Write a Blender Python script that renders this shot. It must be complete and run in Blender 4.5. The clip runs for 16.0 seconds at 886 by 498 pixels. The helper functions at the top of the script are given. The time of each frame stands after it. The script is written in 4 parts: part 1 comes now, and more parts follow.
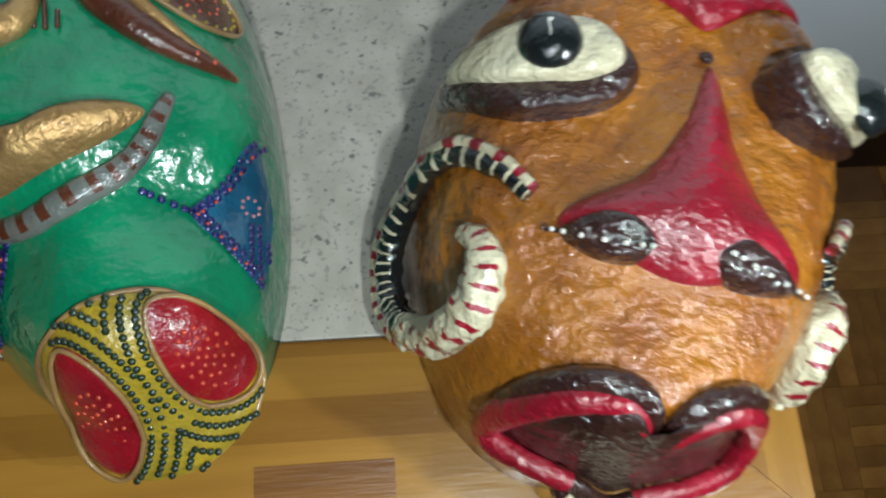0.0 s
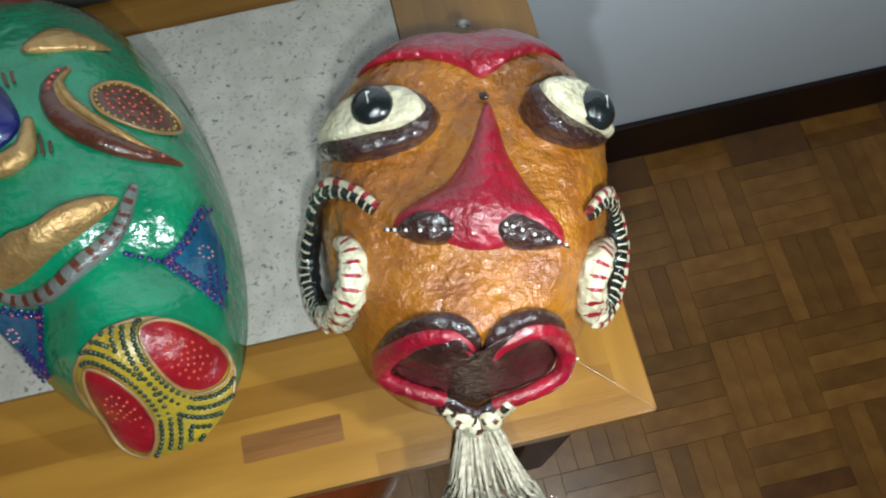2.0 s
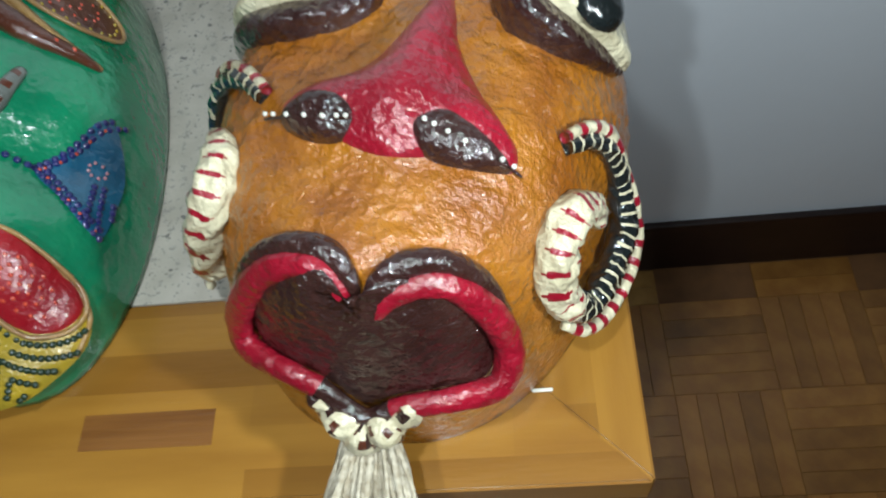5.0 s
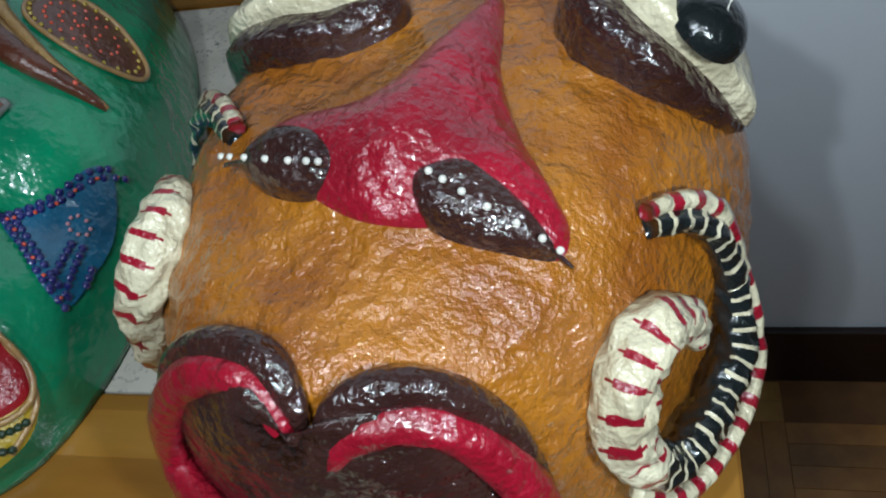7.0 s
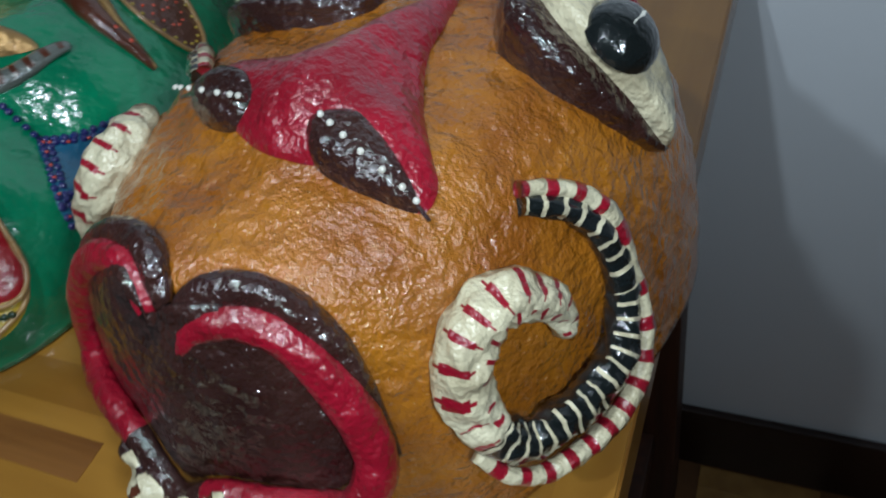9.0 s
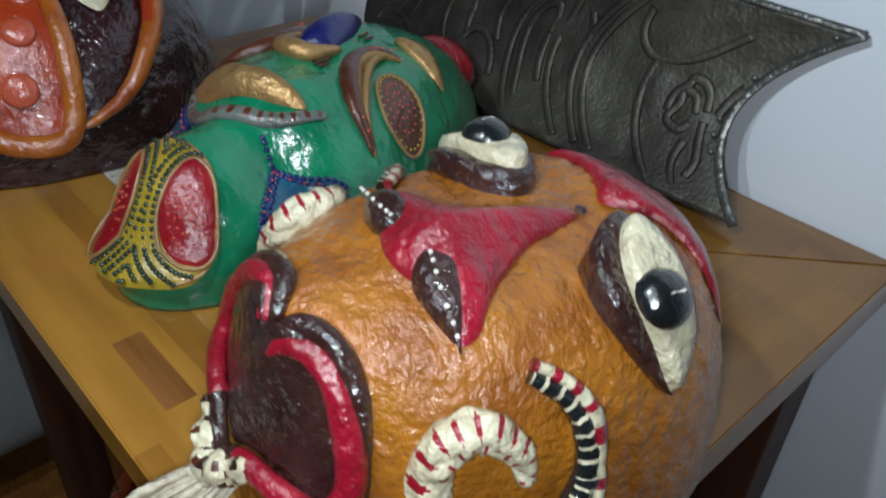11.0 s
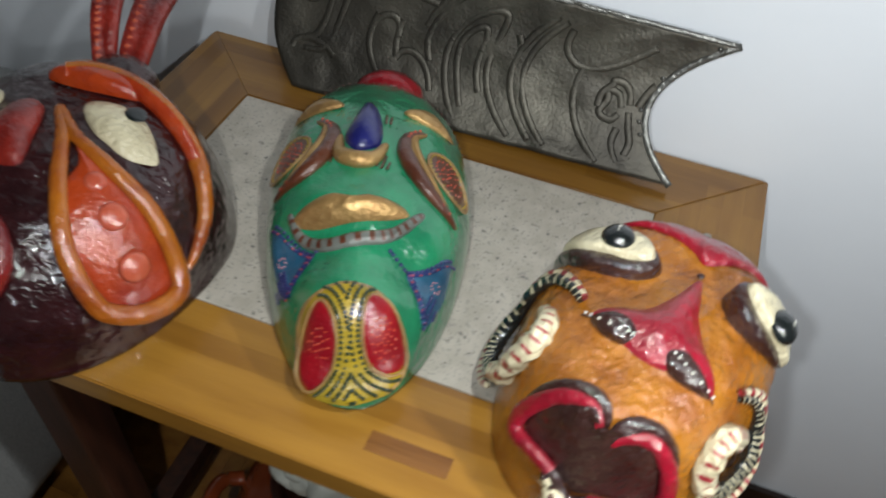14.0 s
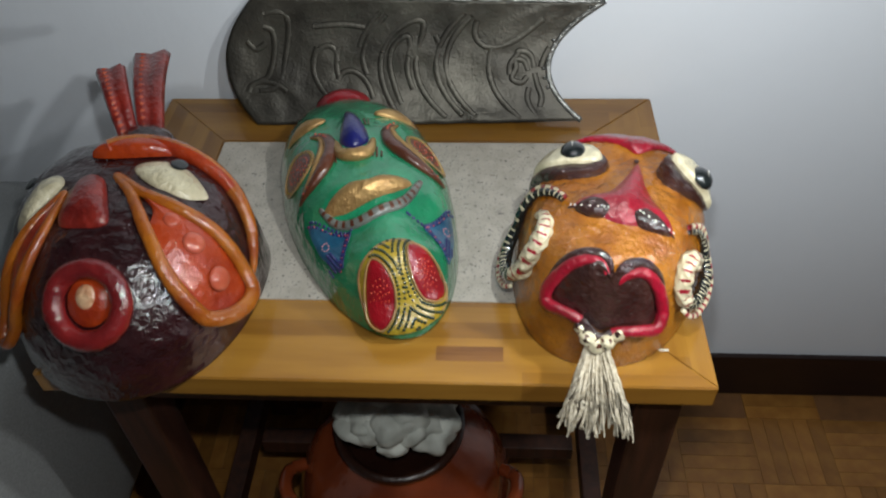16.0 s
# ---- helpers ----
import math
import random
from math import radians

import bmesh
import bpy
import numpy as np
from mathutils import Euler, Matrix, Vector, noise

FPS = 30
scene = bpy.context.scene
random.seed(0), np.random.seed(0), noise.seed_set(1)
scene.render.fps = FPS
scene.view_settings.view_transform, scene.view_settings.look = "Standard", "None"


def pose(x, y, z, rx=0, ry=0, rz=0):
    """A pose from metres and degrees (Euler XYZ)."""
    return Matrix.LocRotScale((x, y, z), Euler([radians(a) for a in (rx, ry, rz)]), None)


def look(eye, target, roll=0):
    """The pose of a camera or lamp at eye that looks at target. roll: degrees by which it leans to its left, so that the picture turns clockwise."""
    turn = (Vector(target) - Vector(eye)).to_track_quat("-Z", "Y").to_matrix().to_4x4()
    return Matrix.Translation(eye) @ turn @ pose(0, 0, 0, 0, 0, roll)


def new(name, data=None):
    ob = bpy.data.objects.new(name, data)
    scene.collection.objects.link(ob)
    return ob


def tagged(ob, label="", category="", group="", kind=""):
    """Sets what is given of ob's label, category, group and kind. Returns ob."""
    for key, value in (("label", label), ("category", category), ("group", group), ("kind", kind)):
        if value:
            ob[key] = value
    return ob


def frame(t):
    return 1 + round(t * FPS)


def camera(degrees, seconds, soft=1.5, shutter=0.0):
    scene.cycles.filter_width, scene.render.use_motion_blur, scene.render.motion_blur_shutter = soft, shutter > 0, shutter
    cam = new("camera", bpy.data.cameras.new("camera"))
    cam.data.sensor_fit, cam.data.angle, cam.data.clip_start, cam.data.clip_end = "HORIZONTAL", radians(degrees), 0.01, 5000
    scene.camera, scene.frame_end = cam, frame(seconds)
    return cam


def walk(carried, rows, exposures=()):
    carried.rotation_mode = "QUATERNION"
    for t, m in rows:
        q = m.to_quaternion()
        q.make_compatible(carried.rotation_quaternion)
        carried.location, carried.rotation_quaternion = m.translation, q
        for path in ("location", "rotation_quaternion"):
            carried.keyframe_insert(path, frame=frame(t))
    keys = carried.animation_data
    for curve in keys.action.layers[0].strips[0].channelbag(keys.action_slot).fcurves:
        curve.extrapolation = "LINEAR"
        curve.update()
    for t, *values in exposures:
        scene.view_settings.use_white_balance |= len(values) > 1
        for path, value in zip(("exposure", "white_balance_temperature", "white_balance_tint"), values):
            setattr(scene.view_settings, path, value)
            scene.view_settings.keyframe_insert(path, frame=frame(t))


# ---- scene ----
cam = camera(58.79, 16.0, soft=2.0, shutter=0.5)
ROWS = [
    (0, 0.3951, -0.0007, 0.9061, 18.37, -2.63, -3.85),
    (0.5, 0.4143, -0.0165, 0.9475, 18.65, -1.87, -8.78),
    (1, 0.4367, -0.0273, 0.9787, 21.22, 2.22, -12.40),
    (1.5, 0.4490, -0.0439, 0.9944, 21.41, 1.35, -13.80),
    (2, 0.4528, -0.0582, 1.0159, 19.87, 2.52, -12.71),
    (2.5, 0.4543, -0.0726, 1.0226, 20.25, 3.57, -12.38),
    (3, 0.4606, -0.1214, 1.0059, 21.80, 4.03, -12.16),
    (3.2, 0.4704, -0.1259, 1.0097, 22.01, 4.93, -12.54),
    (5.3, 0.5339, -0.0863, 0.8508, 31.21, 8.52, 1.11),
    (5.5, 0.5456, -0.0851, 0.8426, 30.99, 9.91, 1.93),
    (6, 0.5555, -0.0744, 0.8408, 35.10, 10.30, 2.34),
    (6.5, 0.5391, -0.0535, 0.8201, 37.17, 10.78, 6.31),
    (7, 0.5336, -0.0407, 0.8052, 37.60, 11.58, 7.16),
    (7.5, 0.5361, -0.0345, 0.7995, 37.96, 11.90, 8.30),
    (8, 0.5420, -0.0365, 0.7919, 38.02, 11.95, 9.96),
    (8.2, 0.5495, -0.0396, 0.7928, 38.49, 11.82, 10.20),
    (10.3, 0.6516, -0.0761, 0.7915, 54.78, 2.38, 45.55),
    (10.5, 0.6562, -0.0755, 0.8033, 55.28, 0.41, 47.04),
    (11, 0.6457, -0.0786, 0.8390, 55.09, -2.52, 47.43),
    (11.5, 0.6402, -0.0797, 0.8591, 54.25, -2.16, 46.51),
    (12, 0.6380, -0.0832, 0.8810, 52.85, -2.56, 45.62),
    (12.5, 0.6251, -0.0942, 0.9061, 51.46, -2.06, 43.55),
    (13, 0.6062, -0.1088, 0.9353, 49.03, -3.83, 39.34),
    (13.5, 0.5539, -0.1383, 0.9871, 46.03, -4.86, 30.83),
    (14, 0.4409, -0.2199, 1.0330, 42.86, -3.76, 20.22),
    (14.5, 0.3890, -0.2755, 1.0487, 44.18, -3.30, 11.64),
    (15, 0.3770, -0.3065, 1.0718, 44.94, -1.98, 4.65),
    (15.5, 0.3669, -0.3384, 1.1051, 44.52, 0.24, 2.98),
    (16, 0.3785, -0.3884, 1.1035, 44.91, 1.87, 2.79),
]
EXPOSURES = [(0, -0.15, 6400, 4), (1, -0.05, 6300, 4), (2, 0.05, 6350, 5), (3.2, 0.15, 6500, 6), (5.3, -0.2, 6350, 6), (6.5, -0.4, 6150, 8), (7.5, -0.75, 6050, 7), (8.2, -0.9, 6050, 7), (10.3, -0.75, 6000, 8), (11, -0.45, 6200, 10), (12, -0.2, 6350, 10), (13, -0.02, 6650, 12), (14, 0.06, 7000, 13), (16, -0.03, 6950, 13)]
walk(cam, [(t, pose(x, y, z, rx, ry, rz)) for t, x, y, z, rx, ry, rz in ROWS], EXPOSURES)
# ---- light: one carried torch set as three fixed spots in a dim room, faint blue world ----
world = bpy.data.worlds.new("night_room")
scene.world = world
world.use_nodes = True
world.node_tree.nodes["Background"].inputs[0].default_value = (0.35, 0.45, 0.7, 1)
world.node_tree.nodes["Background"].inputs[1].default_value = 0.012
# the torch wanders with its carrier; three spots lit together stand in for it
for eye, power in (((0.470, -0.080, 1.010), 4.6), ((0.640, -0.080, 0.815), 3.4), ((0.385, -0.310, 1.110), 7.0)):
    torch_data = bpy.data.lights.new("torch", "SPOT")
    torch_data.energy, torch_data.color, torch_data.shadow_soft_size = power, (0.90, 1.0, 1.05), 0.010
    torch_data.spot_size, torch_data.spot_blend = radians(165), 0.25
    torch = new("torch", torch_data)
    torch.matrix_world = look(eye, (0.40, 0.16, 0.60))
TOP = 0.5775


# ---- materials ----
def material(name, base, rough=0.5, metal=0.0, second=None, scale=40.0, stretch=(1, 1, 1), bump=0.0, bump_scale=200.0,
             coat=0.0, low=0.35, high=0.65, random=0.0, fine=0.0, detail=5.0):
    """A procedural surface: two colours mixed by noise, a fine grain, and relief."""
    m = bpy.data.materials.new(name)
    m.use_nodes = True
    t, n = m.node_tree, m.node_tree.nodes["Principled BSDF"]
    n.inputs["Roughness"].default_value, n.inputs["Metallic"].default_value = rough, metal
    n.inputs["Coat Weight"].default_value, n.inputs["Coat Roughness"].default_value = coat, 0.045
    co = t.nodes.new("ShaderNodeTexCoord")
    mp = t.nodes.new("ShaderNodeMapping")
    mp.inputs["Scale"].default_value = stretch
    t.links.new(co.outputs["Object"], mp.inputs["Vector"])
    no = t.nodes.new("ShaderNodeTexNoise")
    no.inputs["Scale"].default_value, no.inputs["Detail"].default_value = scale, detail
    t.links.new(mp.outputs["Vector"], no.inputs["Vector"])
    ramp = t.nodes.new("ShaderNodeValToRGB")
    ramp.color_ramp.elements[0].position, ramp.color_ramp.elements[1].position = low, high
    second = second or tuple(c * 0.72 for c in base)
    ramp.color_ramp.elements[0].color, ramp.color_ramp.elements[1].color = (*second, 1), (*base, 1)
    t.links.new(no.outputs["Fac"], ramp.inputs["Fac"])
    colour = ramp.outputs["Color"]
    if random:
        info, hsv = t.nodes.new("ShaderNodeObjectInfo"), t.nodes.new("ShaderNodeHueSaturation")
        span = t.nodes.new("ShaderNodeMapRange")
        span.inputs["To Min"].default_value, span.inputs["To Max"].default_value = 1 - random, 1 + random
        geo, add = t.nodes.new("ShaderNodeNewGeometry"), t.nodes.new("ShaderNodeMath")
        add.operation = "ADD"
        wrap = t.nodes.new("ShaderNodeMath")
        wrap.operation = "FRACT"
        t.links.new(info.outputs["Random"], add.inputs[0])
        t.links.new(geo.outputs["Random Per Island"], add.inputs[1])
        t.links.new(add.outputs[0], wrap.inputs[0])
        t.links.new(wrap.outputs[0], span.inputs["Value"])
        t.links.new(span.outputs["Result"], hsv.inputs["Value"])
        t.links.new(colour, hsv.inputs["Color"])
        colour = hsv.outputs["Color"]
    t.links.new(colour, n.inputs["Base Color"])
    if bump:
        bn = t.nodes.new("ShaderNodeTexNoise")
        bn.inputs["Scale"].default_value, bn.inputs["Detail"].default_value = bump_scale, 3.0
        t.links.new(mp.outputs["Vector"], bn.inputs["Vector"])
        bp = t.nodes.new("ShaderNodeBump")
        bp.inputs["Strength"].default_value, bp.inputs["Distance"].default_value = 1.0, bump
        t.links.new(bn.outputs["Fac"], bp.inputs["Height"])
        if fine:
            f2 = t.nodes.new("ShaderNodeTexNoise")
            f2.inputs["Scale"].default_value, f2.inputs["Detail"].default_value = bump_scale * 3.7, 3.0
            t.links.new(co.outputs["Object"], f2.inputs["Vector"])
            b2 = t.nodes.new("ShaderNodeBump")
            b2.inputs["Strength"].default_value, b2.inputs["Distance"].default_value = 1.0, fine
            t.links.new(f2.outputs["Fac"], b2.inputs["Height"])
            t.links.new(bp.outputs["Normal"], b2.inputs["Normal"])
            bp = b2
        t.links.new(bp.outputs["Normal"], n.inputs["Normal"])
        t.links.new(bp.outputs["Normal"], n.inputs["Coat Normal"])
    return m


def paint(name, base, second=None, rough=0.28, bump=0.0014, bump_scale=170.0, fine=0.0003, scale=45.0, **more):
    """Varnished paint over papier mache."""
    return material(name, base, rough, 0.0, second, scale, (1, 1, 1), bump, bump_scale, 0.85, fine=fine, **more)


ORANGE_PAINT = paint("orange_paint", (0.36, 0.128, 0.008), (0.24, 0.072, 0.005), rough=0.27, bump=0.0019, bump_scale=280, fine=0.0004)
RED_PAINT = paint("red_paint", (0.29, 0.005, 0.020), (0.19, 0.004, 0.013), bump=0.0022, fine=0.0005)
DEEP_RED = paint("deep_red_paint", (0.30, 0.006, 0.012), (0.20, 0.004, 0.010), bump=0.0010)
BROWN_PAINT = paint("dark_brown_paint", (0.040, 0.016, 0.013), (0.022, 0.008, 0.007), rough=0.20, bump=0.0032, fine=0.0004)
CREAM_PAINT = paint("cream_paint", (0.66, 0.60, 0.42), (0.46, 0.40, 0.26), bump=0.0028, fine=0.0004)
BLACK_PAINT = paint("black_paint", (0.010, 0.013, 0.014), (0.006, 0.008, 0.008), rough=0.16, bump=0.0008)
WHITE_DOT = paint("white_dot_paint", (0.72, 0.70, 0.62), bump=0.0004)
GREEN_PAINT = paint("green_paint", (0.008, 0.235, 0.105), (0.006, 0.150, 0.070), rough=0.22, bump=0.0020, bump_scale=80, fine=0.0003, scale=25)
BLUE_PAINT = paint("blue_paint", (0.010, 0.120, 0.22), (0.008, 0.075, 0.15), bump=0.0010)
NAVY_PAINT = paint("navy_paint", (0.010, 0.014, 0.13), (0.008, 0.010, 0.09), bump=0.0006)
YELLOW_PAINT = paint("yellow_paint", (0.40, 0.270, 0.020), (0.26, 0.190, 0.020), bump=0.0010)
DARK_GREEN = paint("dark_green_paint", (0.012, 0.030, 0.014), bump=0.0004)
CORAL_PAINT = paint("coral_dot_paint", (0.62, 0.075, 0.035), bump=0.0004)
PINK_PAINT = paint("pink_dot_paint", (0.60, 0.28, 0.32), bump=0.0004)
GOLD_PAINT = material("gold_paint", (0.50, 0.31, 0.12), 0.42, 0.6, (0.34, 0.19, 0.07), 60, bump=0.0020, bump_scale=130, coat=0.4, fine=0.0004)
OLD_GOLD = paint("dull_gold_paint", (0.34, 0.20, 0.07), (0.22, 0.12, 0.05), bump=0.0010)
RUST_PAINT = paint("rust_brown_paint", (0.10, 0.028, 0.012), (0.06, 0.016, 0.008), bump=0.0012)
GREY_PAINT = paint("grey_green_paint", (0.15, 0.16, 0.145), (0.09, 0.10, 0.09), bump=0.0010)
MAROON = paint("maroon_brown_lacquer", (0.030, 0.007, 0.008), (0.016, 0.004, 0.005), rough=0.20, bump=0.0030, bump_scale=110, fine=0.0005)
OCHRE = paint("ochre_orange_lacquer", (0.39, 0.118, 0.010), (0.25, 0.048, 0.006), rough=0.24, bump=0.0014, scale=30)
ORANGE_RED = paint("orange_red_lacquer", (0.40, 0.048, 0.008), (0.26, 0.022, 0.006), rough=0.22, bump=0.0012, scale=30)
BOSS = paint("pale_coral_lacquer", (0.50, 0.105, 0.055), (0.38, 0.06, 0.03), rough=0.2, bump=0.0008)
PEACH_PAINT = paint("pale_peach_lacquer", (0.58, 0.36, 0.21), (0.40, 0.13, 0.06), rough=0.24, bump=0.0016, scale=90)
MOUTH_RED = paint("dull_red_lacquer", (0.20, 0.013, 0.013), (0.12, 0.008, 0.009), rough=0.24, bump=0.0014)
FEATHER_RED = paint("feather_red_lacquer", (0.25, 0.020, 0.012), (0.13, 0.009, 0.007), rough=0.3, bump=0.0020)
STRING = material("raw_string", (0.55, 0.49, 0.38), 0.8, 0, (0.36, 0.30, 0.21), 300, bump=0.0004, bump_scale=900)
WOOD = material("honey_varnished_wood", (0.32, 0.160, 0.027), 0.28, 0, (0.19, 0.082, 0.013), 7, (1, 8, 8), 0.0001, 60, 0.35, 0.25, 0.75, random=0.14, fine=0.00006)
WOOD_CROSS = material("honey_varnished_wood_cross", (0.32, 0.160, 0.027), 0.28, 0, (0.19, 0.082, 0.013), 7, (8, 1, 8), 0.0001, 60, 0.35, 0.25, 0.75, random=0.14, fine=0.00006)
KNOT_WOOD = material("darker_wood_streak", (0.23, 0.095, 0.024), 0.3, 0, (0.14, 0.052, 0.012), 9, (1, 14, 14), 0.0003, 60, 0.35)
LEG_WOOD = material("dark_stained_wood", (0.060, 0.018, 0.008), 0.55, 0, (0.030, 0.009, 0.004), 9, (12, 12, 1), 0.0003, 80, 0.05)
PARQUET = material("parquet_oak", (0.305, 0.135, 0.029), 0.36, 0, (0.225, 0.090, 0.018), 14, (3, 3, 3), 0.00015, 90, 0.30, random=0.24)
PALE_STRIP = material("pale_parquet_oak", (0.40, 0.215, 0.055), 0.36, 0, (0.28, 0.135, 0.032), 14, (3, 3, 3), 0.00015, 90, 0.30)
DARK_STRIP = material("dark_parquet_oak", (0.165, 0.062, 0.016), 0.36, 0, (0.110, 0.040, 0.011), 14, (3, 3, 3), 0.00015, 90, 0.30)
FLOOR_BASE = material("floor_joint", (0.17, 0.072, 0.022), 0.7)
WALL_PAINT = material("white_wall_paint", (0.76, 0.795, 0.845), 0.75, 0, (0.72, 0.755, 0.805), 3, bump=0.0004, bump_scale=60)
BASEBOARD = material("dark_baseboard_wood", (0.020, 0.007, 0.004), 0.45, 0, (0.012, 0.004, 0.003), 9, (1, 12, 12), 0.0003, 80)
PEWTER = material("dark_pewter_metal", (0.130, 0.120, 0.098), 0.50, 0.70, (0.045, 0.041, 0.035), 16, bump=0.0007, bump_scale=95, fine=0.0005, low=0.30, high=0.70)
PEWTER_EDGE = material("bright_pewter_edge", (0.20, 0.20, 0.19), 0.35, 0.7, (0.12, 0.12, 0.11), 120, bump=0.0012, bump_scale=200)
GLAZE = material("red_brown_pot_glaze", (0.26, 0.052, 0.016), 0.16, 0, (0.15, 0.026, 0.008), 14, bump=0.0014, bump_scale=40, coat=0.8)
POT_DARK = material("dark_pot_inside", (0.03, 0.010, 0.006), 0.3, coat=0.3, bump=0.001)
PAPER_WHITE = material("white_crumpled_fill", (0.68, 0.69, 0.62), 0.6, 0, (0.42, 0.43, 0.38), 35, bump=0.002, bump_scale=90, random=0.15)
SOFA_GREY = material("grey_sofa_fabric", (0.30, 0.31, 0.31), 0.9, 0, (0.23, 0.24, 0.24), 500, bump=0.0010, bump_scale=900)
METAL = material("dull_metal_ring", (0.4, 0.38, 0.34), 0.35, 0.9, bump=0.0008)


def lamellas(m, turned):
    """Glued lamellas of slightly different tone along a rail."""
    t, n = m.node_tree, m.node_tree.nodes["Principled BSDF"]
    co, mp, br, mix = (t.nodes.new(k) for k in ("ShaderNodeTexCoord", "ShaderNodeMapping", "ShaderNodeTexBrick", "ShaderNodeMix"))
    mp.inputs["Rotation"].default_value = (0, 0, radians(90) if turned else 0)
    mp.inputs["Location"].default_value = (0.013, 0.006, 0)
    br.inputs["Color1"].default_value, br.inputs["Color2"].default_value = (1.12, 1.10, 1.04, 1), (0.74, 0.66, 0.60, 1)
    br.inputs["Scale"].default_value, br.inputs["Mortar Size"].default_value = 1.0, 0.0
    br.inputs["Brick Width"].default_value, br.inputs["Row Height"].default_value = 0.21, 0.0172
    mix.data_type, mix.blend_type = "RGBA", "MULTIPLY"
    mix.inputs["Factor"].default_value = 1.0
    under = n.inputs["Base Color"].links[0].from_socket
    t.links.new(co.outputs["Object"], mp.inputs["Vector"])
    t.links.new(mp.outputs["Vector"], br.inputs["Vector"])
    t.links.new(under, mix.inputs[6])
    t.links.new(br.outputs["Color"], mix.inputs[7])
    t.links.new(mix.outputs[2], n.inputs["Base Color"])


lamellas(WOOD, False)
lamellas(WOOD_CROSS, True)


def speckled(name):
    """Pale stone with dark grey grains of two sizes."""
    m = material(name, (0.50, 0.455, 0.39), 0.38, 0, (0.41, 0.37, 0.31), 60, bump=0.0002, bump_scale=400, coat=0.1)
    t, n = m.node_tree, m.node_tree.nodes["Principled BSDF"]
    co = t.nodes.new("ShaderNodeTexCoord")
    under = n.inputs["Base Color"].links[0].from_socket
    for scale, low, high, shade in ((420, 0.58, 0.68, (0.30, 0.28, 0.25, 1)), (170, 0.655, 0.70, (0.17, 0.16, 0.145, 1))):
        no, ramp, mix = t.nodes.new("ShaderNodeTexNoise"), t.nodes.new("ShaderNodeValToRGB"), t.nodes.new("ShaderNodeMix")
        no.inputs["Scale"].default_value, no.inputs["Detail"].default_value = scale, 2.0
        ramp.color_ramp.elements[0].position, ramp.color_ramp.elements[1].position = low, high
        mix.data_type = "RGBA"
        t.links.new(co.outputs["Object"], no.inputs["Vector"])
        t.links.new(no.outputs["Fac"], ramp.inputs["Fac"])
        t.links.new(ramp.outputs["Color"], mix.inputs["Factor"])
        t.links.new(under, mix.inputs[6])
        mix.inputs[7].default_value = shade
        under = mix.outputs[2]
    t.links.new(under, n.inputs["Base Color"])
    return m


STONE = speckled("pale_speckled_stone")


# ---- building helpers ----
def mesh(name, verts, faces, mats, index=None, smooth=True):
    me = bpy.data.meshes.new(name)
    me.from_pydata(verts, [], faces)
    for m in mats if isinstance(mats, (list, tuple)) else [mats]:
        me.materials.append(m)
    for p in me.polygons:
        p.use_smooth = smooth
        if index:
            p.material_index = index[p.index]
    me.update()
    return me


def part(name, me, parent, label=""):
    ob = new(name, me)
    ob.parent = parent
    return tagged(ob, label=label)


def thing(name, m, label, category, group="", kind=""):
    ob = new(name)
    ob.matrix_world = m
    return tagged(ob, label, category, group, kind)


def block(x0, y0, z0, x1, y1, z1, m, bevel=0.0, name="block", segments=2):
    bm = bmesh.new()
    bmesh.ops.create_cube(bm, size=1)
    for v in bm.verts:
        v.co = Vector(((x0 + x1) / 2 + v.co.x * (x1 - x0), (y0 + y1) / 2 + v.co.y * (y1 - y0), (z0 + z1) / 2 + v.co.z * (z1 - z0)))
    if bevel:
        bmesh.ops.bevel(bm, geom=bm.edges[:], offset=bevel, segments=segments, affect="EDGES", profile=0.6)
    me = bpy.data.meshes.new(name)
    bm.to_mesh(me)
    bm.free()
    me.materials.append(m)
    for p in me.polygons:
        p.use_smooth = bevel > 0.02
    return me


def curve(points, n, closed=False):
    """Points along a smooth line through the given ones."""
    pts, out = [Vector(p) for p in points], []
    k = len(pts)
    spans = k if closed else k - 1
    for i in range(n if closed else n + 1):
        s = i / n * spans
        j = min(int(s), spans - 1)
        f = s - j
        get = (lambda q: pts[q % k]) if closed else (lambda q: pts[min(max(q, 0), k - 1)])
        a, b, c, d = get(j - 1), get(j), get(j + 1), get(j + 2)
        out.append(0.5 * ((2 * b) + (c - a) * f + (2 * a - 5 * b + 4 * c - d) * f * f + (3 * b - a - 3 * c + d) * f ** 3))
    return out


def loose(x, y, z, scale, seed=0.0):
    return noise.noise(Vector((x * scale + seed, y * scale - seed, z * scale + 3.1 * seed)))


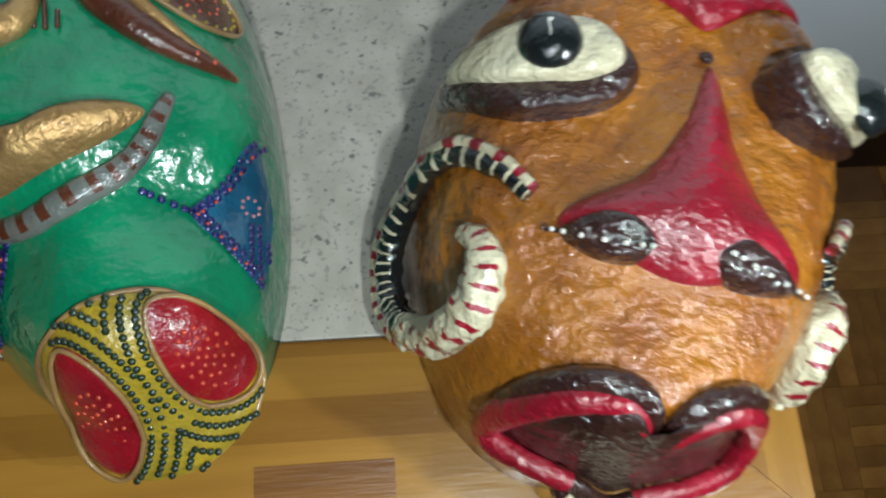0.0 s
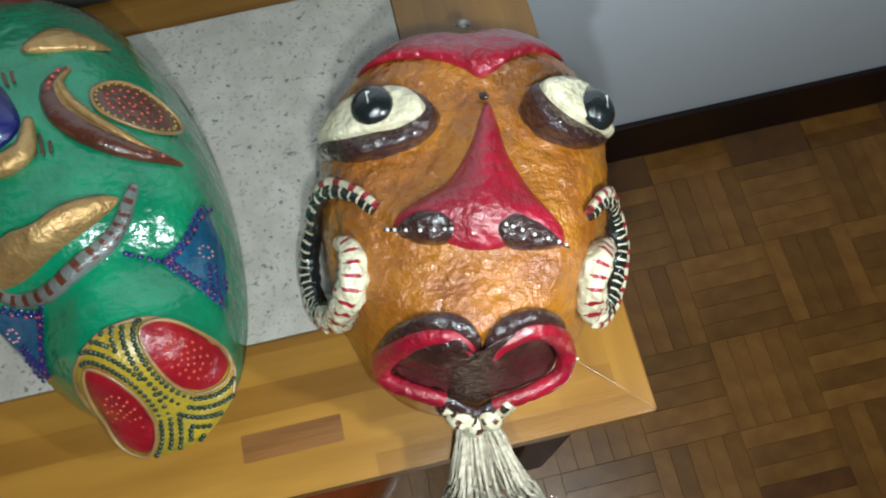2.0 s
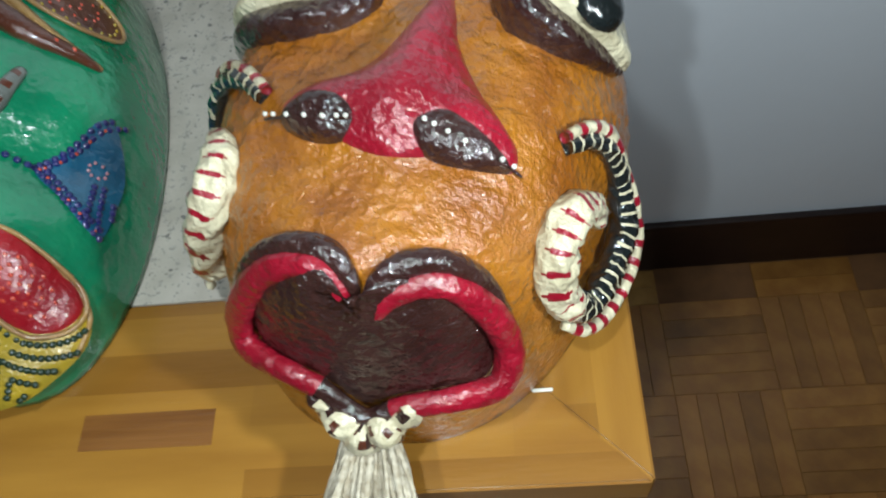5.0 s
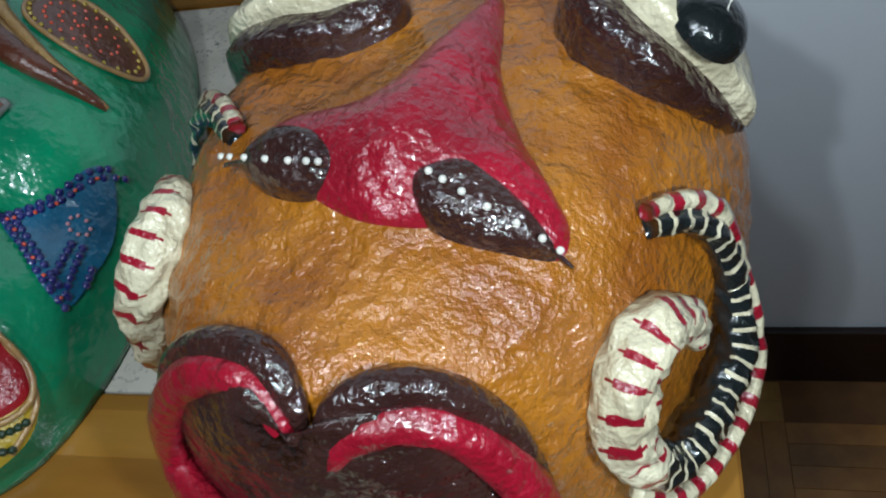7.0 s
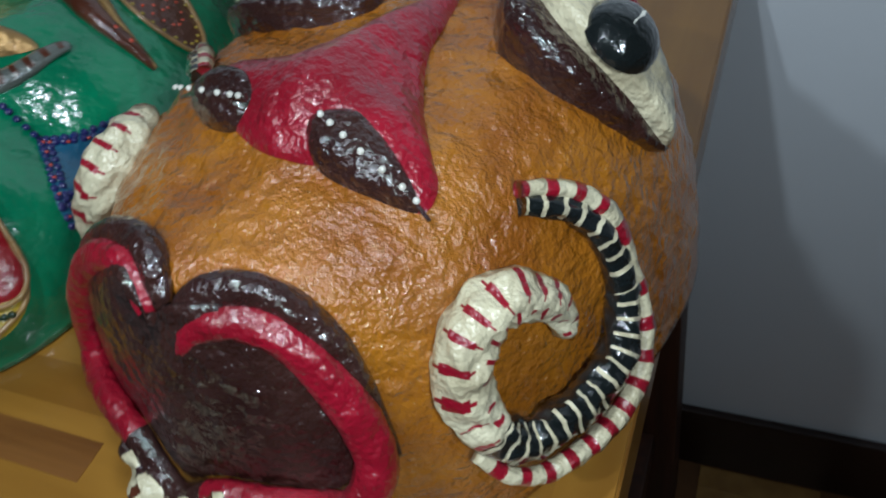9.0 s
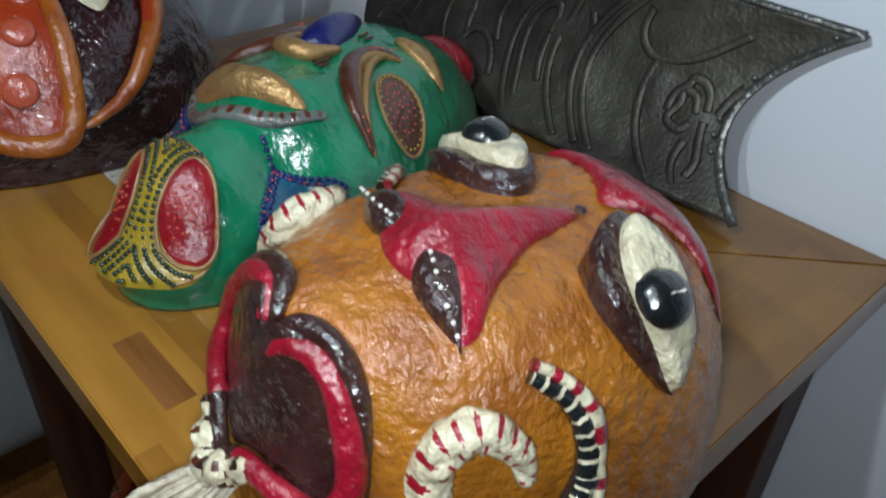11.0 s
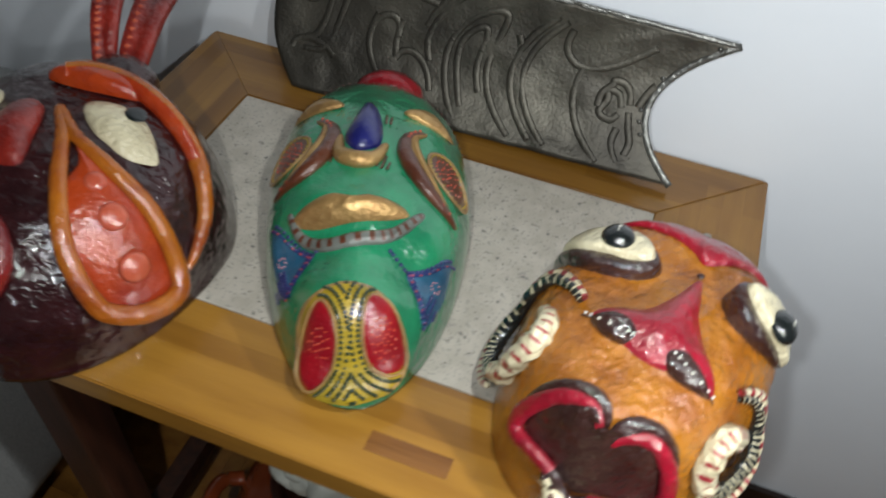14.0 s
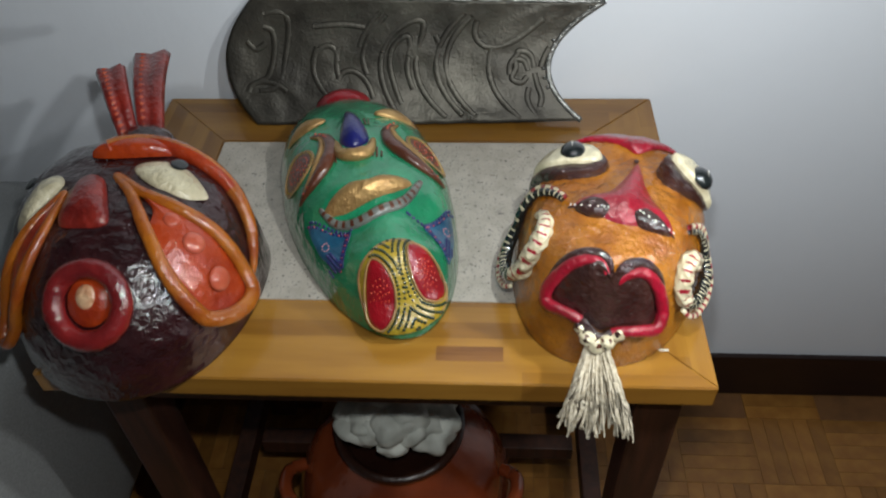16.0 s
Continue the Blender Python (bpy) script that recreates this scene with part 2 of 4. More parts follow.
class Face:
    """A mask's shell over the table: u across, v from chin to crown, h its height."""
    def __init__(self, x, y, turn, a, top, bottom, egg, n, height, p, bumps=(), base=0.0, shift=0.0, skew=0.0, jaw=0.02, low=2.1, brink=None):
        self.x, self.y, self.turn, self.a, self.top, self.bottom = x, y, turn, a, top, bottom
        self.egg, self.n, self.height, self.p, self.bumps, self.base = egg, n, height, p, bumps, base
        self.shift, self.skew, self.jaw, self.low = shift, skew, jaw, low
        self.brink = brink or p

    def rim(self, u, v):
        b = self.top if v > 0 else self.bottom
        u = u - self.shift - self.skew * v
        a = self.a * (1 + (self.egg if v > 0 else self.jaw) * v / b)
        n = self.n if v > 0 else self.low
        return (abs(u / a) ** n + abs(v / b) ** n) ** (1 / n)

    def h(self, u, v):
        r = self.rim(u, v)
        down = min(1.0, max(0.0, -v / self.bottom))
        z = self.height * max(0.0, 1 - r ** (self.p + (self.brink - self.p) * down)) ** 0.5
        for bu, bv, su, sv, amp in self.bumps:
            z += amp * math.exp(-((u - bu) / su) ** 2 - ((v - bv) / sv) ** 2) * min(1, max(0.0, (1 - r) * 6))
        return z + self.base


ORANGE = Face(0.478, 0.130, -8, 0.083, 0.075, 0.1295, -0.02, 2.15, 0.105, 4.8,
              [(0.010, -0.054, 0.020, 0.018, 0.007), (0.018, -0.028, 0.011, 0.030, 0.006), (-0.012, -0.054, 0.012, 0.009, 0.005), (0.040, -0.058, 0.012, 0.009, 0.003), (0.016, 0.026, 0.05, 0.010, 0.004),
               (0.008, -0.112, 0.040, 0.020, 0.010)], shift=0.010, skew=0.06, jaw=0.04, low=2.3, brink=7.5)
GREEN = Face(0.257, 0.185, 13, 0.082, 0.144, 0.168, 0.05, 2.3, 0.084, 2.75,
             [(-0.002, 0.02, 0.014, 0.04, 0.008), (0.050, -0.088, 0.030, 0.022, -0.016), (-0.024, -0.088, 0.030, 0.022, -0.016), (0.014, -0.135, 0.030, 0.030, 0.005), (0.0, -0.060, 0.040, 0.016, 0.005)], shift=0.003, skew=-0.09, jaw=0.15, brink=3.4)
DARK = Face(0.052, 0.118, -3, 0.116, 0.090, 0.160, -0.06, 2.05, 0.112, 3.1, shift=0.008, skew=-0.12)


def over(f, u, v):
    """Height of the shell, held up near its rim."""
    r = f.rim(u, v)
    if r > 0.95:
        return f.h(f.shift + (u - f.shift) * 0.95 / r, v * 0.95 / r) * max(0.0, 1 - (r - 0.95) * 4)
    return f.h(u, v)


def normal(f, u, v, e=0.002):
    return Vector((over(f, u - e, v) - over(f, u + e, v), over(f, u, v - e) - over(f, u, v + e), 2 * e)).normalized()


def shell(f, m, name="shell", around=120, rings=44, lump=0.0012, lump_scale=60):
    verts, faces = [], []
    for j in range(rings + 1):
        k = math.sin(math.pi / 2 * j / rings)
        for i in range(around):
            a = 2 * math.pi * i / around
            low, far = 0.0, 0.4
            for _ in range(24):
                s = (low + far) / 2
                low, far = (s, far) if f.rim(f.shift + s * math.cos(a), s * math.sin(a)) < 1 else (low, s)
            u, v = f.shift + k * low * math.cos(a), k * low * math.sin(a)
            z = f.h(u, v) if j < rings else 0.001
            d = Vector((u, v, z)) + normal(f, u, v) * lump * (loose(u, v, z, lump_scale, 1.7) - 0.4) * (1 if j < rings else 0)
            verts.append((d.x, d.y, max(d.z, 0.0008)))
    base = len(verts)
    for i in range(around):
        x, y, _ = verts[base - around + i]
        verts.append((x * 0.95, y * 0.95, 0.0012))
    for j in range(rings + 1):
        for i in range(around):
            a, b = j * around + i, j * around + (i + 1) % around
            faces.append((a, a + around, b + around, b) if j else (a, a + around, b + around))
    return mesh(name, verts, faces, m)


def patch(f, outline, lift, m, bulge=0.0, steep=6.0, n=56, name="patch", lump=0.0004, seed=0.0, wall=0.0, base=0.0):
    """A raised piece that follows the shell inside a smooth outline."""
    edge = curve([(u, v, 0) for u, v in outline], n, True)
    c = sum(edge, Vector()) / n
    steps = (0.0, 0.2, 0.4, 0.6, 0.75, 0.86, 0.93, 0.97, 1.0)
    verts, faces = [(c.x, c.y, over(f, c.x, c.y) + lift + bulge + base)], []
    for k in steps[1:]:
        for p in edge:
            q = c + (p - c) * k
            z = over(f, q.x, q.y) + base + lift * max(0.0, 1 - k ** steep) ** 0.5 + bulge * (1 - k * k) + lump * loose(q.x, q.y, 0, 160, seed) * (k < 1)
            w = normal(f, q.x, q.y)
            verts.append((q.x + w.x * lift * 0.3 * (1 - k), q.y + w.y * lift * 0.3 * (1 - k), z - (wall if k == 1 else 0)))
    for i in range(n):
        faces.append((0, 1 + i, 1 + (i + 1) % n))
    for j in range(len(steps) - 2):
        for i in range(n):
            a, b = 1 + j * n + i, 1 + j * n + (i + 1) % n
            faces.append((a, a + n, b + n, b))
    return mesh(name, verts, faces, m)


def slab(f, outline, lift, m, n=48, name="slab", low=0.0, lump=0.0006, seed=0.0, slope=0.0):
    """A thick plate with near-upright sides, standing off the shell along its normal."""
    edge = curve([(u, v, 0) for u, v in outline], n, True)
    c = sum(edge, Vector()) / n
    w = normal(f, c.x, c.y)
    verts, faces = [], []
    for k, h in ((1.0, low), (1.03, low + (lift - low) * 0.45), (1.0, low + (lift - low) * 0.85), (0.95, lift), (0.7, lift * 1.02), (0.4, lift * 1.03), (0.02, lift * 1.03)):
        for p in edge:
            q = c + (p - c) * k
            r = Vector((q.x, q.y, over(f, q.x, q.y))) + w * (h + lump * loose(q.x, q.y, h, 190, seed)) - Vector((0, 0, slope * (q.x - c.x) * min(1.0, max(0.0, h / 0.008))))
            verts.append(r[:])
    for j in range(6):
        for i in range(n):
            a, b = j * n + i, j * n + (i + 1) % n
            faces.append((a, b, b + n, a + n))
    faces.append(tuple(6 * n + i for i in range(n)))
    return mesh(name, verts, faces, m)


def tube(f, path, radius, mats, pick=None, n=60, sides=12, lift=0.4, closed=False, name="tube", flat=1.0, lump=0.08, seed=0.0):
    """A rope of clay laid along the shell. radius(t); pick(t, angle, i) chooses the material: angle 90 is its top."""
    line = curve([(u, v, 0) for u, v in path], n, closed)
    centre = []
    count = len(line)
    for i, p in enumerate(line):
        t = i / max(1, count - (0 if closed else 1))
        centre.append((Vector((p.x, p.y, over(f, p.x, p.y))) + normal(f, p.x, p.y) * radius(t) * lift, t))
    verts, faces, index = [], [], []
    for i, (c, t) in enumerate(centre):
        if closed:
            ahead = centre[(i + 1) % count][0] - centre[i - 1][0]
        else:
            ahead = centre[min(i + 1, count - 1)][0] - centre[max(i - 1, 0)][0]
        ahead.normalize()
        up = normal(f, line[i].x, line[i].y)
        side = ahead.cross(up).normalized()
        up = side.cross(ahead).normalized()
        for j in range(sides):
            a = 2 * math.pi * j / sides
            r = radius(t) * (1 + lump * loose(c.x + 0.01 * math.cos(a), c.y, c.z + 0.01 * math.sin(a), 220, seed))
            verts.append((c + side * math.cos(a) * r + up * math.sin(a) * r * flat)[:])
    for i in range(count if closed else count - 1):
        for j in range(sides):
            a, b = i * sides + j, i * sides + (j + 1) % sides
            a2, b2 = (i + 1) % count * sides + j, (i + 1) % count * sides + (j + 1) % sides
            faces.append((a, b, b2, a2))
            index.append(pick(i / count, 360 * (j + 0.5) / sides, i) if pick else 0)
    if not closed:
        faces += [tuple(range(sides)), tuple(range((count - 1) * sides, count * sides))]
        index += [index[0], index[-1]]
    return mesh(name, verts, faces, mats, index)


def dots(f, points, r, m, lift=0.0012, name="dots", sides=8, reach=0.955):
    """Round blobs of thick paint, each flat on the shell."""
    verts, faces = [], []
    for u, v in points:
        if f.rim(u, v) > reach:
            continue
        s = len(verts)
        w = normal(f, u, v)
        stand = max(lift * w.z, min(lift, 0.0009))
        a1 = w.orthogonal().normalized()
        a2 = w.cross(a1)
        c = Vector((u, v, over(f, u, v)))
        for k, h in ((1.0, stand - 0.0005), (0.75, stand + 0.0002)):
            for i in range(sides):
                a = 2 * math.pi * i / sides
                verts.append((c + w * h + (a1 * math.cos(a) + a2 * math.sin(a)) * r * k)[:])
        verts.append((c + w * (stand + 0.0004))[:])
        for i in range(sides):
            j = (i + 1) % sides
            faces += [(s + i, s + j, s + sides + j, s + sides + i), (s + sides + i, s + sides + j, s + 2 * sides)]
    return mesh(name, verts, faces, m)


def ball(f, u, v, r, lift, m, name="ball", squash=0.7, seg=20, tilt=True, mark=None):
    """A bead that sits on the shell, along its normal."""
    w = normal(f, u, v) if tilt else Vector((0, 0, 1))
    side = w.orthogonal().normalized()
    other = w.cross(side)
    c = Vector((u, v, over(f, u, v))) + w * lift
    verts, faces = [], []
    for j in range(9):
        a = math.pi / 2 * j / 8
        for i in range(seg):
            b = 2 * math.pi * i / seg
            q = c + (side * math.cos(b) + other * math.sin(b)) * r * math.cos(a) + w * r * squash * math.sin(a)
            verts.append(q[:])
    for j in range(8):
        for i in range(seg):
            k = (i + 1) % seg
            faces.append((j * seg + i, j * seg + k, (j + 1) * seg + k, (j + 1) * seg + i))
    return mesh(name, verts, faces, m)


def along(points, n, closed=False):
    return [(p.x, p.y) for p in curve([(u, v, 0) for u, v in points], n, closed)][:n if closed else n + 1]


def constant(r):
    return lambda t: r


# ---- the room ----
floor = tagged(new("floor", block(-1.8, -2.2, -0.06, 2.2, 0.41, -0.004, FLOOR_BASE)), "oak parquet floor laid in basket-weave squares", "floor", kind="structure")
tagged(new("wall_north", block(-1.8, 0.3895, -0.06, 2.2, 0.55, 2.5, WALL_PAINT)), "plain white painted wall added out of view to close the room behind the table", "wall", kind="structure")
# the other three walls and the ceiling are unseen, added to bounce the light
tagged(new("wall_south", block(-1.8, -2.35, -0.06, 2.2, -2.2, 2.5, WALL_PAINT)), "plain white painted wall added out of view to close the room", "wall", kind="structure")
tagged(new("wall_east", block(2.2, -2.35, -0.06, 2.35, 0.55, 2.5, WALL_PAINT)), "plain white painted wall added out of view to close the room", "wall", kind="structure")
tagged(new("wall_west", block(-1.95, -2.35, -0.06, -1.8, 0.55, 2.5, WALL_PAINT)), "plain white painted wall added out of view to close the room", "wall", kind="structure")
tagged(new("ceiling", block(-1.95, -2.35, 2.5, 2.35, 0.55, 2.6, WALL_PAINT)), "plain white ceiling added out of view to close the room", "ceiling", kind="structure")
tagged(new("baseboard", block(-1.8, 0.3800, 0.0, 2.2, 0.3890, 0.098, BASEBOARD, 0.003)), "dark stained wooden baseboard along the white wall", "baseboard", kind="structure")


# ---- side table ----
def rail(pts, z0, z1, m, name):
    """A mitred frame piece: four corners in plan, eased edges."""
    bm = bmesh.new()
    lo = [bm.verts.new((x, y, z0)) for x, y in pts]
    hi = [bm.verts.new((x, y, z1)) for x, y in pts]
    bm.faces.new(lo[::-1])
    bm.faces.new(hi)
    for i in range(4):
        bm.faces.new((lo[i], lo[(i + 1) % 4], hi[(i + 1) % 4], hi[i]))
    bmesh.ops.bevel(bm, geom=[e for e in bm.edges], offset=0.0011, segments=2, affect="EDGES")
    me = bpy.data.meshes.new(name)
    bm.to_mesh(me)
    bm.free()
    me.materials.append(m)
    return me


W, D, FRONT = 0.5625, 0.383, -0.018
IX0, IX1, IY0, IY1 = 0.084, 0.474, 0.0695, 0.300
table = thing("side_table", pose(0, 0, 0), "varnished wooden side table with pale stone inset and dark legs", "side table")
Z0 = TOP - 0.024
part("front_rail", rail([(0, FRONT), (W, FRONT), (IX1, IY0), (IX0, IY0)], Z0, TOP, WOOD, "rail"), table)
part("back_rail", rail([(0, D), (IX0, IY1), (IX1, IY1), (W, D)], Z0, TOP, WOOD, "rail"), table)
part("side_rail", rail([(0, FRONT), (IX0, IY0), (IX0, IY1), (0, D)], Z0, TOP, WOOD_CROSS, "rail"), table)
part("side_rail", rail([(W, FRONT), (W, D), (IX1, IY1), (IX1, IY0)], Z0, TOP, WOOD_CROSS, "rail"), table)
part("stone_inset", block(IX0 + 0.0006, IY0 + 0.0006, Z0 + 0.002, IX1 - 0.0006, IY1 - 0.0006, TOP - 0.0004, STONE, 0.001), table, "pale speckled stone panel")
part("wood_streak", block(0.336, 0.0045, TOP - 0.004, 0.392, 0.0195, TOP + 0.0003, KNOT_WOOD), table, "darker brown streak in the wood")
for y0 in (FRONT + 0.030, D - 0.048):
    part("apron", block(0.07, y0, Z0 - 0.052, W - 0.07, y0 + 0.018, Z0, LEG_WOOD, 0.002), table)
for x0 in (0.030, W - 0.048):
    part("side_apron", block(x0, FRONT + 0.07, Z0 - 0.052, x0 + 0.018, D - 0.07, Z0, LEG_WOOD, 0.002), table)
for x0, y0 in ((0.026, FRONT + 0.026), (W - 0.056, FRONT + 0.018), (0.026, D - 0.066), (W - 0.056, D - 0.066)):
    part("leg", block(x0, y0, 0.0, x0 + 0.040, y0 + 0.040, Z0, LEG_WOOD, 0.003), table, "dark stained square leg")
for x0 in (0.034, W - 0.058):
    part("stretcher", block(x0, FRONT + 0.066, 0.12, x0 + 0.024, D - 0.066, 0.15, LEG_WOOD, 0.002), table)
part("stretcher", block(0.066, D / 2 - 0.012, 0.122, W - 0.066, D / 2 + 0.012, 0.148, LEG_WOOD, 0.002), table)


tagged(new("paper_scrap", block(0.5203, 0.0184, TOP + 0.0001, 0.5285, 0.0198, TOP + 0.0012, WHITE_DOT, 0.0003)), "tiny white paper scrap lying on the wooden table edge", "paper scrap")


# ---- orange mask ----
def orange_mask():
    f = ORANGE
    top = thing("orange_mask", pose(f.x, f.y, TOP, 0, 0, f.turn), "glossy orange papier mache mask with red nose and spiral cheeks", "mask", "masks on the table")
    part("shell", shell(f, ORANGE_PAINT, around=220, rings=84, lump=0.0013, lump_scale=170), top)
    eyes = (
        ([(-0.063, 0.006), (-0.042, 0.016), (-0.014, 0.018), (0.000, 0.003), (-0.008, -0.011), (-0.026, -0.018), (-0.043, -0.017), (-0.057, -0.006)],
         [(-0.060, 0.007), (-0.042, 0.014), (-0.025, 0.016), (-0.012, 0.014), (-0.005, 0.004), (-0.011, -0.004), (-0.025, -0.008), (-0.047, -0.006)], (-0.0275, 0.0035)),
        ([(0.033, 0.005), (0.048, 0.015), (0.064, 0.016), (0.076, 0.010), (0.080, 0.000), (0.070, -0.015), (0.056, -0.020), (0.041, -0.014)],
         [(0.038, 0.007), (0.050, 0.013), (0.064, 0.014), (0.074, 0.010), (0.079, 0.000), (0.070, -0.007), (0.058, -0.010), (0.046, -0.005)], (0.0595, -0.0035)))
    for n, (lid, white, (u, v)) in enumerate(eyes):
        cu, cv, ku, kv, du, dv = ((-0.032, 0.0, 1.0, 0.88, 0.000, -0.003), (0.058, -0.012, 0.92, 0.86, 0.0045, -0.002))[n]
        lid, white = ([(cu + du + (a - cu) * ku, cv + dv + (b - cv) * kv) for a, b in shape] for shape in (lid, white))
        u, v = u + (-0.0010, 0.0075)[n], v - 0.002
        eye = part("eye", slab(f, lid, 0.0085, BROWN_PAINT, low=-0.004, seed=n + 0.3, slope=0.42 * n), top, "dark brown raised eye rim")
        part("eyeball", slab(f, white, 0.0135, CREAM_PAINT, low=0.004, seed=n + 5.3, slope=0.42 * n), eye, "cream painted almond eyeball")
        part("pupil", ball(f, u, v, 0.0106, 0.0122, BLACK_PAINT, "pupil", 0.75), eye, "glossy black round pupil")
        w = normal(f, u, v)
        c = Vector((u, v, over(f, u, v))) + w * 0.0195
        part("glint", mesh("glint", [(c + Vector((dx, dy, dz)))[:] for dx, dy, dz in ((-0.0008, -0.007, -0.003), (0.0008, -0.007, -0.003), (0.001, 0.004, 0.0002), (-0.001, 0.004, 0.0002), (0, -0.002, 0.0009))],
             [(0, 1, 4), (1, 2, 4), (2, 3, 4), (3, 0, 4)], WHITE_DOT), eye, "thin white painted stroke")
    nose = part("nose", patch(f, [(0.0232, 0.004), (0.014, -0.019), (0.002, -0.036), (-0.0122, -0.0445), (-0.0228, -0.0505), (-0.024, -0.0565), (-0.008, -0.0635), (0.0035, -0.0690), (0.0124, -0.0715),
                (0.023, -0.0710), (0.036, -0.0675), (0.050, -0.0700), (0.0525, -0.063), (0.047, -0.055), (0.0385, -0.0425), (0.0305, -0.025), (0.0275, -0.008)], 0.0030, RED_PAINT, 0.003, n=72), top, "glossy red triangular nose")
    part("nostril", patch(f, [(-0.0245, -0.0575), (-0.015, -0.053), (-0.003, -0.054), (0.004, -0.061), (-0.002, -0.067), (-0.015, -0.065)], 0.0055, BROWN_PAINT, 0.001, seed=2), nose, "dark brown nostril")
    part("nostril", patch(f, [(0.0200, -0.064), (0.0240, -0.0585), (0.031, -0.0565), (0.041, -0.0610), (0.0510, -0.0690), (0.040, -0.0720), (0.0260, -0.0710)], 0.0055, BROWN_PAINT, 0.001, seed=4), nose, "dark brown nostril")
    part("whisker", tube(f, [(-0.0285, -0.0570), (-0.012, -0.0595), (0.003, -0.0610)], lambda t: 0.0006 + 0.0007 * t, BROWN_PAINT, lift=4.2, n=20, sides=6), nose, "thin dark stick with white dots")
    part("whisker", tube(f, [(0.023, -0.0612), (0.037, -0.0650), (0.053, -0.0700)], lambda t: 0.0013 - 0.0008 * t, BROWN_PAINT, lift=4.2, n=20, sides=6), nose, "thin dark stick with white dots")
    part("nose_dots", dots(f, along([(-0.025, -0.0577), (0.002, -0.0612)], 6), 0.0009, WHITE_DOT, 0.0076), nose, "row of white paint dots")
    part("nose_dots", dots(f, along([(0.0235, -0.0613), (0.0495, -0.0690)], 6), 0.0009, WHITE_DOT, 0.0076), nose, "row of white paint dots")
    ring = [(-0.0365, -0.1085), (-0.029, -0.1065), (-0.0155, -0.1050), (-0.001, -0.1070), (0.009, -0.1160), (0.018, -0.1105), (0.032, -0.1045), (0.0455, -0.1045), (0.0500, -0.109),
            (0.0460, -0.1175), (0.032, -0.1245), (0.0165, -0.1290), (0.004, -0.1320), (-0.010, -0.1260), (-0.025, -0.1200), (-0.0350, -0.1140)]
    mouth = part("mouth", patch(f, [(0.006 + (u - 0.006) * 0.93, -0.1165 + (v + 0.1165) * 0.86) for u, v in ring], 0.0064, BROWN_PAINT, 0.0032, seed=7, n=72, lump=0.0018), top, "dark brown open mouth")
    part("lip", tube(f, ring, lambda t: (0.0047 + 0.0008 * math.cos(4 * math.pi * t)) * (1 - 0.62 * math.exp(-((t - 0.25) / 0.030) ** 2)), [RED_PAINT, BROWN_PAINT], lambda t, a, i: 1 if 0.69 < t < 0.81 or 0.24 < t < 0.26 else 0, n=96, lift=0.60, closed=True, flat=0.85, seed=3, lump=0.12), mouth, "glossy red heart-shaped lip")
    part("lip_line", tube(f, [(-0.041, -0.1075), (-0.030, -0.1025), (-0.015, -0.1005), (-0.001, -0.1025), (0.0062, -0.108), (0.0086, -0.113)], lambda t: 0.0046 * math.sin(math.pi * (0.12 + 0.80 * t)), BROWN_PAINT, n=48, lift=0.35, seed=5), mouth, "dark brown upper lip edge")
    part("lip_line", tube(f, [(0.0112, -0.113), (0.0170, -0.107), (0.030, -0.1010), (0.044, -0.1000), (0.054, -0.105)], lambda t: 0.0046 * math.sin(math.pi * (0.12 + 0.80 * t)), BROWN_PAINT, n=48, lift=0.35, seed=6), mouth, "dark brown upper lip edge")

    def spiral(path, inner, seed):

        def pick(t, a, i):
            if t > 0.58:
                # long brush strokes on the outward side, a row of dots on the side of the hollow
                stroke, dot = (abs(a - 45), abs(a - 122)) if inner else (abs(a - 135), abs(a - 58))
                return 1 if (stroke < 46 and i % 11 == 1) or (stroke < 30 and i % 11 in (0, 2)) or (dot < 16 and i % 11 in (5, 6, 7)) else 0
            return 0 if i % 8 < 2 and 14 < a < 166 else 2
        radius = lambda t: 0.0026 + 0.0026 * min(1, t / 0.3) + (0.0020 * math.sin(math.pi * min(1, max(0, (t - 0.5) / 0.50))) if t > 0.5 else 0) - (0.0018 * max(0, (t - 0.82) / 0.18))
        coil = part("spiral", tube(f, path, radius, [CREAM_PAINT, RED_PAINT, BLACK_PAINT], pick, n=320, sides=24, lift=0.55, seed=seed, lump=0.30), top, "cream and black coiled horn with red marks")
        line = along(path, 40)[:25]
        ring = []
        for q, (u, v) in enumerate(line):
            a, b = line[max(q - 1, 0)], line[min(q + 1, 24)]
            d = Vector((b[0] - a[0], b[1] - a[1], 0)).normalized()
            w = d.cross(Vector((0, 0, 1))) * (1 if inner else -1) * 0.85 * radius(q / 40)
            ring.append((u + w.x, v + w.y))
        part("spiral_rim", tube(f, ring[::2], lambda t: 0.0020 + 0.0012 * math.sin(math.pi * t), [CREAM_PAINT, RED_PAINT], lambda t, a, i: 1 if i % 5 < 2 else 0, n=80, sides=10, lift=1.2, seed=seed + 3, lump=0.25), coil, "cream rim dotted with red")
    spiral([(-0.0335, -0.0460), (-0.0435, -0.0358), (-0.0575, -0.0272), (-0.0690, -0.0305), (-0.0750, -0.0420), (-0.0750, -0.0560), (-0.0715, -0.0680), (-0.0650, -0.0765), (-0.0550, -0.0825),
            (-0.0465, -0.0800), (-0.0435, -0.0716), (-0.0450, -0.0612), (-0.0505, -0.0556)], True, 1)
